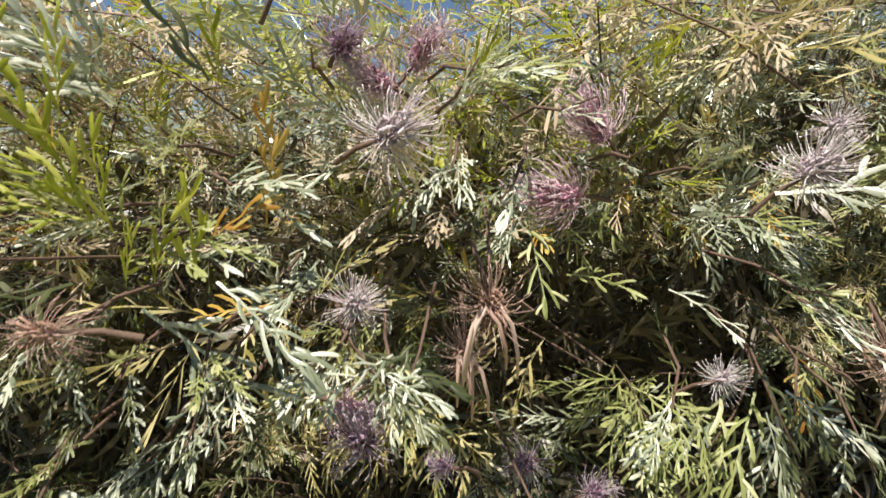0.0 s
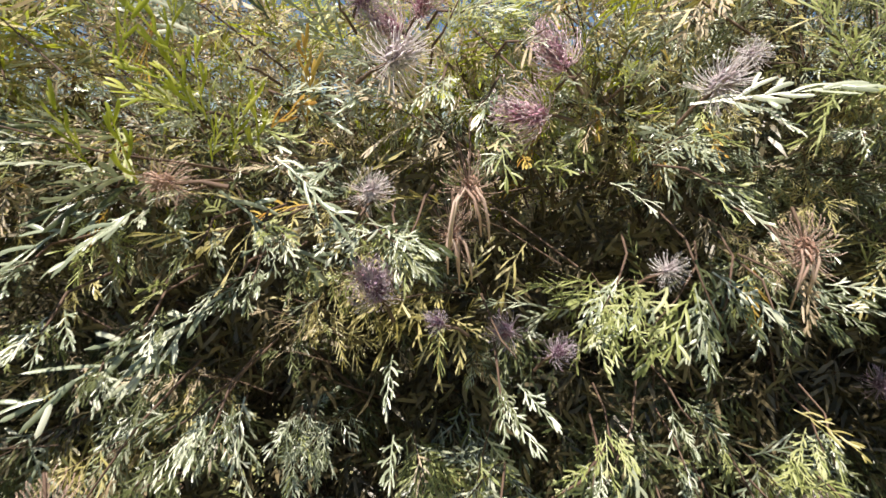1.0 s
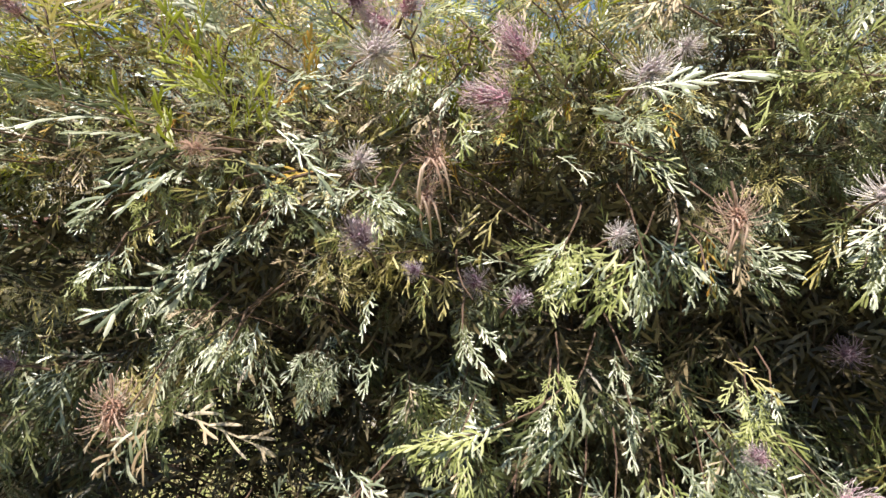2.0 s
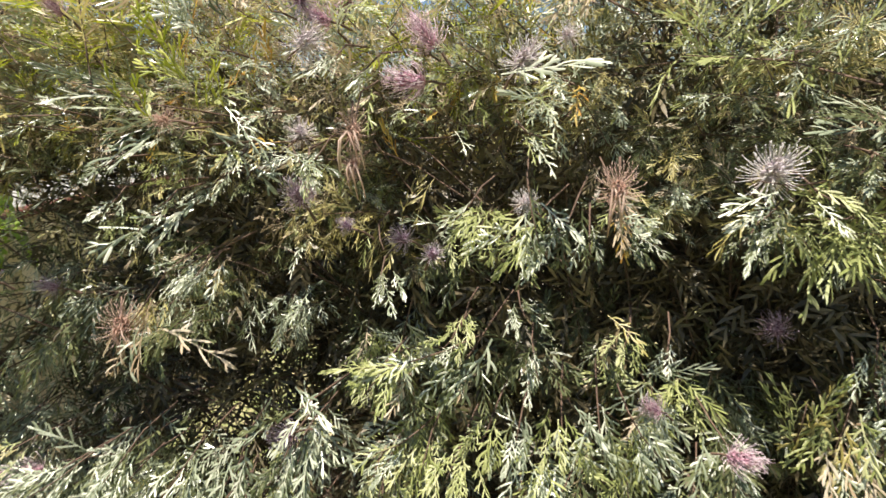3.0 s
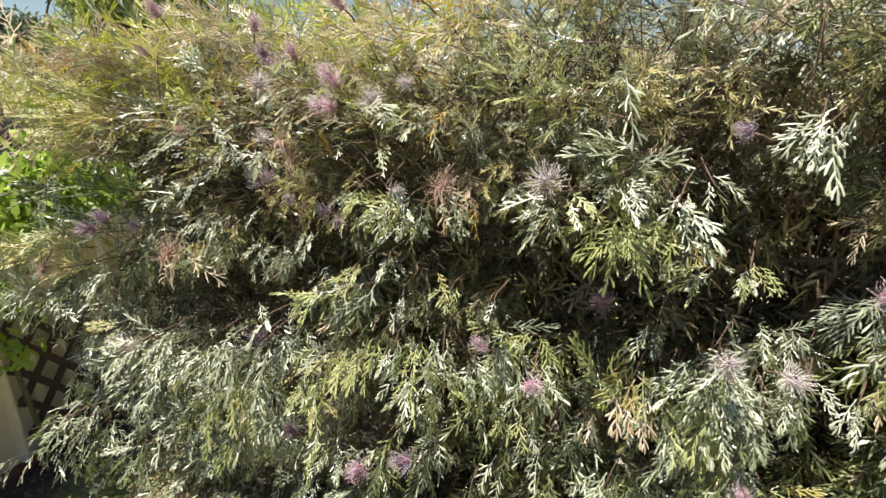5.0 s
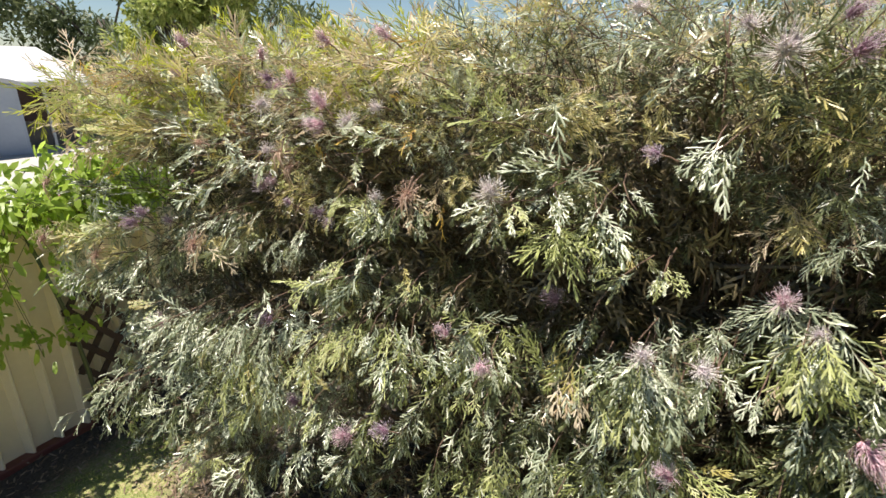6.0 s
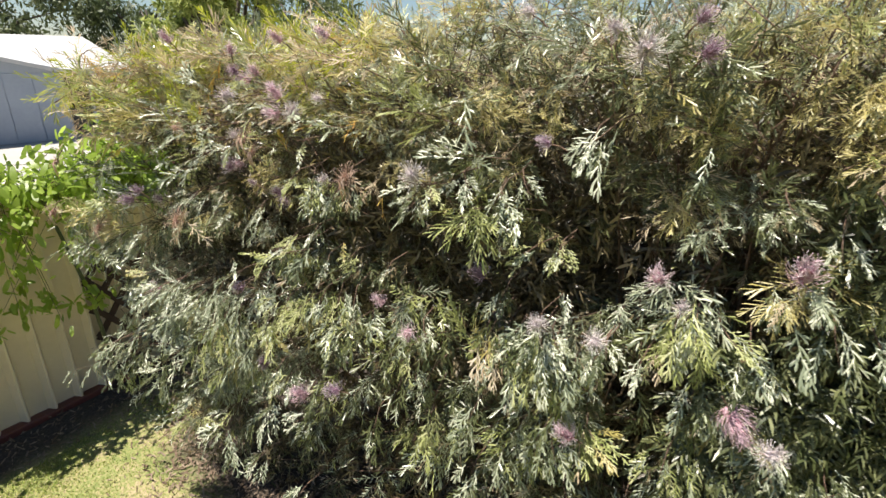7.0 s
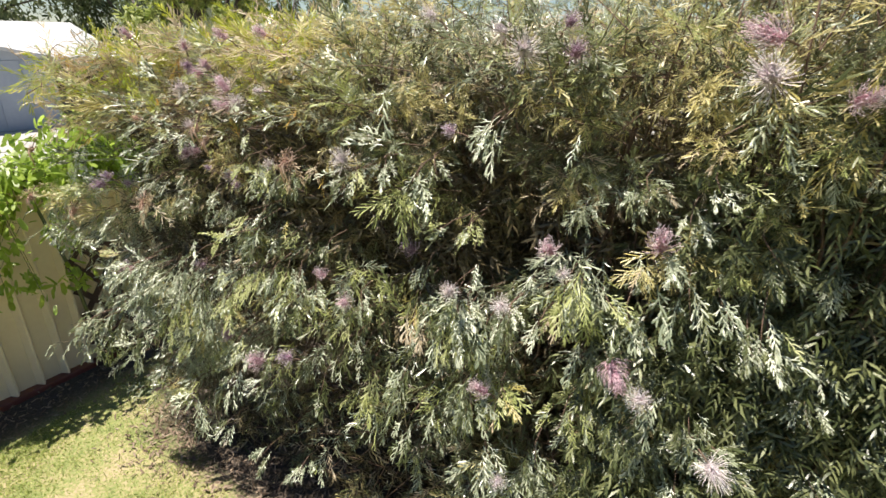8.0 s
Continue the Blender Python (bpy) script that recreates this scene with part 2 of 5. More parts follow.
def divided_leaf(r, pairs=4, length=0.13, steps=3, forks=0.0, droop=0.25, reach=0.40, width=0.0060, keel=False):
    """A divided leaf along y: a bowed stalk with alternate narrow lobes that sweep forward and curl, some of them forked like antlers."""
    out = []
    sway = r.uniform(-0.14, 0.14)
    ax = lambda s: np.array((sway * length * s * s, length * s, -droop * length * s * s))
    v, f = [], []
    for i in range(5):
        w = width * (0.30 - 0.03 * i)
        v += [ax(i / 4) - (w, 0, 0), ax(i / 4) + (w, 0, 0)]
    for i in range(4):
        f += [(2 * i, 2 * i + 1, 2 * i + 3), (2 * i, 2 * i + 3, 2 * i + 2)]
    out.append((np.array(v), np.array(f)))

    def lobe(root, d, side, ln, wide, bend):
        if keel:
            out.append(keeled(root, d, side, ln, wide, bend, steps))
        else:
            out.append(blade(root, d, side, ln, wide, bend, np.zeros(3), steps, True))

    for i in range(pairs * 2):
        s = 0.14 + 0.80 * i / (pairs * 2 - 1) + r.uniform(-0.02, 0.02)
        sgn = 1 if i % 2 else -1
        ang = radians(50 - 20 * s + r.uniform(-9, 9))
        d = unit(np.array((sgn * math.sin(ang), math.cos(ang), r.uniform(-0.02, 0.30) - droop * s)))
        ln = length * reach * (1.12 - 0.6 * abs(s - 0.45)) * r.uniform(0.75, 1.2)
        side = unit(np.cross(d, (0, 0, 1.0)) + np.array((0, 0, r.uniform(-0.6, 0.6))))
        bend = np.array((-sgn * r.uniform(0.10, 0.34), r.uniform(0.05, 0.22), r.uniform(-0.38, 0.04)))
        wide = width * r.uniform(0.8, 1.2)
        lobe(ax(s), d, side, ln, wide, bend)
        if r.random() < forks * (1.4 - s):
            at = r.uniform(0.35, 0.5)
            turn = ang + r.choice((-0.55, 0.5))
            d2 = unit(np.array((sgn * math.sin(turn), math.cos(turn), d[2])))
            lobe(ax(s) + d * ln * at + bend * ln * at * at, d2, unit(np.cross(d2, (0, 0, 1.0))), ln * 0.62, wide * 0.9, bend * 0.7)
    tip = unit(np.array((2 * sway, 1.0, -2 * droop)))
    lobe(ax(0.97), tip, np.array((1.0, 0, 0)), length * 0.26, width, np.array((r.uniform(-0.2, 0.2), 0, -0.1)))
    return merged(out)


sr = random.Random(3)
LEAVES = [divided_leaf(sr, pairs=p, length=l, steps=2, droop=d, reach=re, width=0.0052) for p, l, d, re in
          ((4, 0.105, 0.15, 0.36), (5, 0.12, 0.30, 0.31), (5, 0.13, 0.42, 0.29), (4, 0.12, 0.05, 0.33), (4, 0.105, 0.55, 0.36))]
FINE_LEAVES = [divided_leaf(sr, pairs=p, length=l, steps=2, droop=d, reach=re, width=0.0048) for p, l, d, re in
               ((5, 0.125, 0.10, 0.40), (5, 0.14, 0.25, 0.37), (4, 0.13, -0.10, 0.42))]
CLOSE_LEAVES = [divided_leaf(sr, pairs=p, length=l, steps=3, forks=0.2, droop=d, reach=re, width=0.0052) for p, l, d, re in
                ((4, 0.105, 0.20, 0.38), (4, 0.115, 0.40, 0.36), (4, 0.095, 0.05, 0.42))]
NEAR_LEAVES = [divided_leaf(sr, pairs=p, length=0.13, steps=4, forks=0.5, droop=d, reach=re, width=0.0066, keel=True) for p, d, re in
               ((4, 0.25, 0.31), (5, 0.40, 0.28), (4, 0.10, 0.33), (3, 0.30, 0.38), (5, 0.05, 0.29))]
BROAD_LEAVES = [divided_leaf(sr, pairs=p, length=0.13, steps=4, forks=0.6, droop=d, reach=re, width=0.0092, keel=True) for p, d, re in ((3, 0.15, 0.42), (2, 0.25, 0.52), (3, 0.05, 0.46))]
DULL_LEAF = merged([blade(np.array((0, 0.022 * i, 0.0)), unit(np.array((sg * 0.55, 0.8, 0.25 * (i % 2)))), np.array((0.75, -sg * 0.5, 0.4)), 0.040, 0.0065, np.array((-sg * 0.2, 0, -0.25)), np.array((0, 0, 0.0)), 2) for i in range(3) for sg in (-1, 1)])
STEM = tube([(0, 0, 0), (0, 0.5, -0.05), (0, 1, -0.2)], [0.008, 0.006, 0.004], 3)


def style_strand(r, length, curl, thick):
    pts = [np.array((0, 0, 0.0)), np.array((0, length * 0.5, curl * length * 0.10)), np.array((0, length * 0.85, curl * length * 0.34)), np.array((0, length * 0.97, curl * length * 0.55))]
    return tube(pts, [thick, thick * 0.9, thick * 0.8, thick * 1.3], 3)


def flower_head(seed, count, open_angle, curl, thick, tall):
    """A comb of curved styles of about unit length round a spike along z, as long as tall; the upper ones point onward, the lower ones out and back."""
    g = np.random.default_rng(seed)
    strand = style_strand(random.Random(seed), 1.0, curl, thick)
    k = np.arange(count) + 0.5
    az = k * 2.39996 + g.uniform(-0.25, 0.25, count)
    el = np.radians(90 - open_angle * (k / count) ** 0.6 + g.uniform(-14, 14, count))
    D = np.stack([np.cos(az) * np.cos(el), np.sin(az) * np.cos(el), np.sin(el)], 1)
    P = np.stack([np.cos(az) * 0.10, np.sin(az) * 0.10, tall * (0.5 - k / count)], 1)
    N = unit(np.stack([np.zeros(count), np.zeros(count), np.ones(count)], 1) + g.normal(0, 0.35, (count, 3)))
    L = g.uniform(0.7, 1.12, count)
    return strewn(strand, P, D, N, np.stack([np.ones(count), L, L], 1))


def floret_head(seed, count, tall):
    """The short curled florets packed along the spike."""
    g = np.random.default_rng(seed)
    bud = tube([(0, 0, 0), (0, 0.22, 0.05), (0, 0.30, 0.20), (0, 0.22, 0.28)], [0.035, 0.05, 0.045, 0.02], 4)
    k = np.arange(count) + 0.5
    az = k * 2.39996 + g.uniform(-0.3, 0.3, count)
    D = np.stack([np.cos(az), np.sin(az), g.uniform(-0.2, 0.4, count)], 1)
    P = np.stack([np.cos(az) * 0.04, np.sin(az) * 0.04, tall * (0.5 - k / count)], 1)
    return strewn(bud, P, D, np.tile((0.0, 0.0, 1.0), (count, 1)) + g.normal(0, 0.2, (count, 3)), g.uniform(0.8, 1.3, count))


# ---- ground ----
def fence_x(y):
    return -2.45 - 0.16 * y


def shrub_front(x):
    return np.interp(x, (-1.7, -1.35, -0.9, -0.4, 0.0, 0.4, 0.8, 1.3, 1.8, 2.3, 3.0, 3.6), (0.62, 0.27, 0.31, 0.42, 0.47, 0.52, 0.64, 0.74, 0.80, 0.97, 1.25, 1.7))


def in_plan(x, y, grow=0.0):
    """Whether a place lies within the shrub's rounded plan."""
    wob = np.array([0.16 * noise.noise((a * 1.7, b * 1.7, 3.0)) for a, b in zip(np.ravel(x), np.ravel(y))]).reshape(np.shape(x))
    r = np.abs((x - 0.9) / (2.35 + grow)) ** 2.4 + (np.clip(y - 1.1, 0, None) / (1.35 + grow)) ** 2.4
    return np.clip((1.0 - r + wob) / 0.12, 0, 1)


def ground():
    gx = np.concatenate([[-300, -120, -50, -25, -12, -6], np.arange(-3.5, 4.01, 0.1), [6, 12, 25, 50, 120, 300]])
    gy = np.concatenate([[-300, -120, -50, -25, -12, -6, -4], np.arange(-3, 3.01, 0.1), [5, 8, 14, 25, 50, 120, 300]])
    X, Y = np.meshgrid(gx, gy)
    near = np.clip(1 - (np.abs(X) + np.abs(Y)) / 9, 0, 1)
    Z = np.array([[0.018 * noise.noise((x * 1.3, y * 1.3, 0.4)) + 0.008 * noise.noise((x * 5, y * 5, 2.0)) for x in gx] for y in gy]) * near
    n, m = len(gx), len(gy)
    f = [(j * n + i, j * n + i + 1, (j + 1) * n + i + 1, (j + 1) * n + i) for j in range(m - 1) for i in range(n - 1)]
    me = bpy.data.meshes.new("ground")
    me.from_pydata(np.stack([X, Y, Z], -1).reshape(-1, 3).tolist(), [], f)
    wob = np.array([[0.12 * noise.noise((x * 3, y * 3, 5.0)) for x in gx] for y in gy])
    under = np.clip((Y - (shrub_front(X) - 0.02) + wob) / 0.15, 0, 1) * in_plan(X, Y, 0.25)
    # bare strip by the fence, its dark soil spread over the fence's shadow
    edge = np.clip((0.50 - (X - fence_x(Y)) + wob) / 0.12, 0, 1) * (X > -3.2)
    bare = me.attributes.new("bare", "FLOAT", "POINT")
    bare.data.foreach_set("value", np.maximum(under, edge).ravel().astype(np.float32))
    me.polygons.foreach_set("use_smooth", [True] * len(f))
    me.materials.append(SOIL)
    tagged(new("ground", me), "thin yellow-green lawn with bare soil, darkened for shade, under the shrub", "ground", kind="structure")


ground()


def lawn_and_litter():
    n = 78000
    x, y = rng.uniform(-2.4, 0.3, n), rng.uniform(-1.1, 0.6, n)
    wob = np.array([noise.noise((a * 3, b * 3, 5.0)) * 0.12 for a, b in zip(x, y)])
    patch = np.array([noise.noise((a * 2.2, b * 2.2, 9.0)) for a, b in zip(x, y)])
    ok = (y < shrub_front(x) - wob) & (x > fence_x(y) + 0.50 + wob) & (rng.uniform(-0.9, 0.5, n) < patch + 0.2) & (rng.random(n) < np.clip((y + 1.1) / 0.35, 0, 1) * np.clip((0.3 - x) / 0.5, 0, 1) ** 0.5)
    x, y = x[ok], y[ok]
    n = len(x)
    bl = blade(np.zeros(3), np.array((0, 1.0, 0)), np.array((1.0, 0, 0)), 1.0, 0.16, np.array((0, -0.1, 0.35)), np.array((0, 0, 0.0)), 2)
    D = unit(np.stack([rng.normal(0, 0.8, n), rng.normal(0, 0.8, n), np.ones(n) * 0.7], 1))
    v, f = strewn(bl, np.stack([x, y, np.full(n, -0.004)], 1), D, rng.normal(0, 1, (n, 3)), rng.uniform(0.012, 0.036, n))
    tagged(new("grass", mesh_of("grass", v, f, GRASS)), "short dry yellow-green lawn grass", "grass", kind="stuff")
    n = 5300
    x = rng.uniform(-2.2, 2.0, n)
    y = shrub_front(x) + rng.normal(0.16, 0.17, n)
    x[-500:], y[-500:] = fence_x(0.0) + rng.uniform(0.08, 0.55, 500), rng.uniform(-0.9, 0.5, 500)
    ok = x > fence_x(y) + 0.08
    x, y = x[ok], y[ok]
    n = len(x)
    bl = blade(np.zeros(3), np.array((0, 1.0, 0)), np.array((1.0, 0, 0)), 1.0, 0.24, np.array((0.1, -0.1, 0.2)), np.array((0, 0, 0.4)), 3)
    D = unit(np.stack([rng.normal(0, 1, n), rng.normal(0, 1, n), rng.normal(0.1, 0.25, n)], 1))
    N = unit(np.array((0, 0, 1.0)) + rng.normal(0, 0.5, (n, 3)))
    v, f = strewn(bl, np.stack([x, y, rng.uniform(0.004, 0.02, n)], 1), D, N, rng.uniform(0.02, 0.055, n))
    tagged(new("leaf_litter", mesh_of("leaf_litter", v, f, LITTER)), "dry brown fallen leaves on bare soil", "leaf litter", kind="stuff")


lawn_and_litter()


# ---- boundary fence and trellis ----
def fence():
    """Ribbed steel sheets between a bottom and a top rail, with square posts."""
    root = tagged(new("fence"), "cream ribbed steel fence with maroon rails", "fence", kind="structure")
    root.matrix_world = pose(fence_x(0), 0, 0, 0, 0, math.degrees(math.atan(0.16)))
    high, pitch = 1.70, 0.175
    for panel in range(7):
        y0 = -6.2 + panel * 2.4
        prof = []
        y = y0
        while y < y0 + 2.39:
            for dy, dx in ((0, 0.0), (0.112, 0.0), (0.137, 0.056), (0.150, 0.056), (0.172, 0.0)):
                if y + dy <= y0 + 2.4:
                    prof.append((dx, y + dy))
            y += pitch
        bm = bmesh.new()
        ring = prof + [(x - 0.004, yy) for x, yy in reversed(prof)]
        low = [bm.verts.new((x, yy, 0.02)) for x, yy in ring]
        top = [bm.verts.new((x, yy, high - 0.03)) for x, yy in ring]
        for i in range(len(ring)):
            j = (i + 1) % len(ring)
            bm.faces.new((low[i], low[j], top[j], top[i]))
        bmesh.ops.recalc_face_normals(bm, faces=bm.faces[:])
        part("sheet", bm, CREAM, root, "cream ribbed steel sheet")
        for name, z0, z1 in (("bottom_rail", -0.03, 0.045), ("top_rail", high - 0.045, high)):
            bm = bmesh.new()
            box(bm, (-0.022, y0, z0), (0.080, y0 + 2.4, z1), 0.006)
            part(name, bm, MAROON, root, "maroon steel rail")
        bm = bmesh.new()
        box(bm, (-0.03, y0 - 0.025, -0.05), (0.088, y0 + 0.025, high), 0.004)
        part("post", bm, CREAM, root)


fence()


def trellis():
    """Crossing slats that make steep diamonds."""
    root = tagged(new("trellis"), "dark brown diagonal timber trellis against the fence", "trellis")
    root.matrix_world = pose(fence_x(0.82) + 0.10, 0.82, 0.0, 0, -3, math.degrees(math.atan(0.16)))
    w, h, step, steep = 0.95, 1.1, 0.225, 1.25
    for sgn, off in ((1, 0.0), (-1, 0.013)):
        for k in range(-6, 6):
            pts = []
            for u in np.linspace(0, w, 200):
                z = k * step + steep * u
                if 0 <= z <= h:
                    pts.append((u if sgn > 0 else w - u, z))
            if len(pts) < 20:
                continue
            (ya, za), (yb, zb) = pts[0], pts[-1]
            bm = bmesh.new()
            ln = math.hypot(yb - ya, zb - za)
            box(bm, (-0.006, -ln / 2, -0.023), (0.006, ln / 2, 0.023), 0.002)
            bm.transform(Matrix.Translation((off, (ya + yb) / 2 - w / 2, (za + zb) / 2)) @ Matrix.Rotation(math.atan2(zb - za, yb - ya), 4, "X"))
            part("slat", bm, LATTICE, root)


trellis()


# ---- neighbouring house ----
def neighbour():
    root = tagged(new("house"), "low house with a white sheet roof and pale blue-grey garage", "house")
    root.location = (-17, 0, 0)

    def poly(name, pts, faces, material, label=""):
        bm = bmesh.new()
        vs = [bm.verts.new(p) for p in pts]
        for f in faces:
            bm.faces.new([vs[i] for i in f])
        bmesh.ops.recalc_face_normals(bm, faces=bm.faces[:])
        return part(name, bm, material, root, label)

    # garage with its gable to the front
    a, b, e, apex = -2.2, 4.1, 2.05, 2.75
    m = (a + b) / 2
    poly("garage_wall", [(0, a, 0), (0, b, 0), (0, b, e), (0, m, apex), (0, a, e), (-6, a, 0), (-6, b, 0), (-6, b, e), (-6, m, apex), (-6, a, e)],
         [(0, 1, 2, 3, 4), (9, 8, 7, 6, 5), (0, 4, 9, 5), (1, 6, 7, 2)], BLUE_WALL)
    for k in range(9):
        bm = bmesh.new()
        y = a + 0.12 + k * 0.68
        box(bm, (0, y, 0.03), (0.022, y + 0.655, e - 0.12), 0.006)
        part("wall_panel", bm, BLUE_WALL, root)
    for s, y0, y1 in ((1, b + 0.3, m), (-1, a - 0.3, m)):
        z0 = e - 0.10
        poly("garage_roof", [(0.25, y0, z0), (0.25, y1, apex + 0.05), (-6, y1, apex + 0.05), (-6, y0, z0), (0.25, y0, z0 - 0.10), (0.25, y1, apex - 0.05), (-6, y1, apex - 0.05), (-6, y0, z0 - 0.10)],
             [(0, 1, 2, 3), (4, 7, 6, 5), (0, 4, 5, 1), (3, 2, 6, 7), (0, 3, 7, 4)], WHITE_ROOF, "white sheet roof")
    # main wing behind
    bm = bmesh.new()
    box(bm, (-9, 4.2, 0), (-1.6, 6.0, 1.89))
    part("main_wall", bm, SHADE_WALL, root)
    poly("main_roof", [(-0.6, -6, 2.02), (-0.6, 6.3, 2.02), (-5.2, 6.3, 3.05), (-5.2, -6, 3.05), (-9.8, 6.3, 2.02), (-9.8, -6, 2.02), (-0.6, -6, 1.90), (-0.6, 6.3, 1.90), (-9.8, 6.3, 1.9), (-9.8, -6, 1.9)],
         [(0, 1, 2, 3), (3, 2, 4, 5), (0, 6, 7, 1), (5, 4, 8, 9), (6, 9, 8, 7), (0, 3, 5, 9, 6), (1, 7, 8, 4, 2)], WHITE_ROOF, "white sheet roof")
    bm = bmesh.new()
    box(bm, (-0.6, -6, 1.84), (-0.5, 6.3, 2.0), 0.02)
    part("gutter", bm, WHITE_ROOF, root, "white gutter")
    bm = bmesh.new()
    box(bm, (-1.62, 4.5, 0.8), (-1.56, 5.7, 1.75), 0.01)
    part("window", bm, LATTICE, root, "dark window")
    bm = bmesh.new()
    box(bm, (-0.62, 4.85, 0), (-0.54, 4.93, 1.86), 0.01)
    part("post", bm, WHITE_ROOF, root, "white verandah post")


neighbour()
bm = bmesh.new()
box(bm, (-18, -30, -0.2), (-2.95, 30, 0.02), 0.01)
me = bpy.data.meshes.new("pavement")
bm.to_mesh(me)
bm.free()
me.materials.append(CONCRETE)
tagged(new("pavement", me), "pale sunlit concrete yard beyond the fence", "pavement", kind="structure")


# ---- trees behind ----
def tree(label, loc, high, wide, material, count, seed, leaf=0.09, low=0.3, clumps=16, small=1.0):
    g = np.random.default_rng(seed)
    root = tagged(new("tree"), label, "tree", "trees behind the shrub")
    root.location = loc
    limbs = []
    top = np.array((0, 0, high * 0.7))
    bent = [np.array((0, 0, -0.1)), np.array((g.normal(0, 0.1), g.normal(0, 0.1), high * 0.3)), top]
    v, f = tube(bent, [high * 0.014, high * 0.010, high * 0.006], 8)
    part_mesh("trunk", mesh_of("trunk", v, f, BARK), root)
    centres = []
    for k in range(clumps):
        az, rr = k * 2.4 + g.uniform(-0.4, 0.4), wide * g.uniform(0.35, 1.0)
        end = np.array((math.cos(az) * rr, math.sin(az) * rr, high * g.uniform(low, 0.95)))
        start = np.array((0, 0, high * g.uniform(0.15, 0.6)))
        limbs.append(tube([start, (start + end) / 2 + (0, 0, 0.1 * high), end], [high * 0.010, high * 0.007, high * 0.003], 5))
        centres.append((end, wide * small * g.uniform(0.22, 0.42)))
    v, f = merged(limbs)
    part_mesh("limb_growth", mesh_of("limb_growth", v, f, BARK), root, kind="stuff")
    per = count // len(centres)
    bl = blade(np.zeros(3), np.array((0, 1.0, 0)), np.array((1.0, 0, 0)), 1.0, 0.34, np.array((0, 0, -0.15)), np.array((0, 0, 0.0)), 2)
    P = np.concatenate([c + unit(g.normal(0, 1, (per, 3))) * (r * g.uniform(0.2, 1.0, (per, 1)) ** 0.6) * (1, 1, 0.8) for c, r in centres])
    D = unit(g.normal(0, 1, P.shape) + (0, 0, -0.4))
    v, f = strewn(bl, P, D, unit(g.normal(0, 0.6, P.shape) + (0, 0, 1)), g.uniform(0.6, 1.3, len(P)) * leaf)
    part_mesh("crown", mesh_of("crown", v, f, material), root, kind="stuff")


tree("dark leafy tree beyond the white roof", (-29, 4, 0), 7.5, 4.0, TREE_DARK, 7000, 11, 0.32)
tree("dark leafy tree beyond the white roof", (-28, 11, 0), 6.5, 4.0, TREE_DARK, 7000, 12, 0.32)
tree("dark leafy tree beyond the white roof", (-31, -3, 0), 7.0, 4.5, TREE_DARK, 6000, 13, 0.32)
tree("dark leafy tree beyond the white roof", (-24, 17, 0), 6.0, 4.0, TREE_DARK, 6000, 14, 0.32)
tree("bushy fresh green tree beyond the fence", (-5.9, 3.45, 0), 4.3, 0.95, TREE_FRESH, 17000, 15, 0.10, 0.46, 40, 0.75)


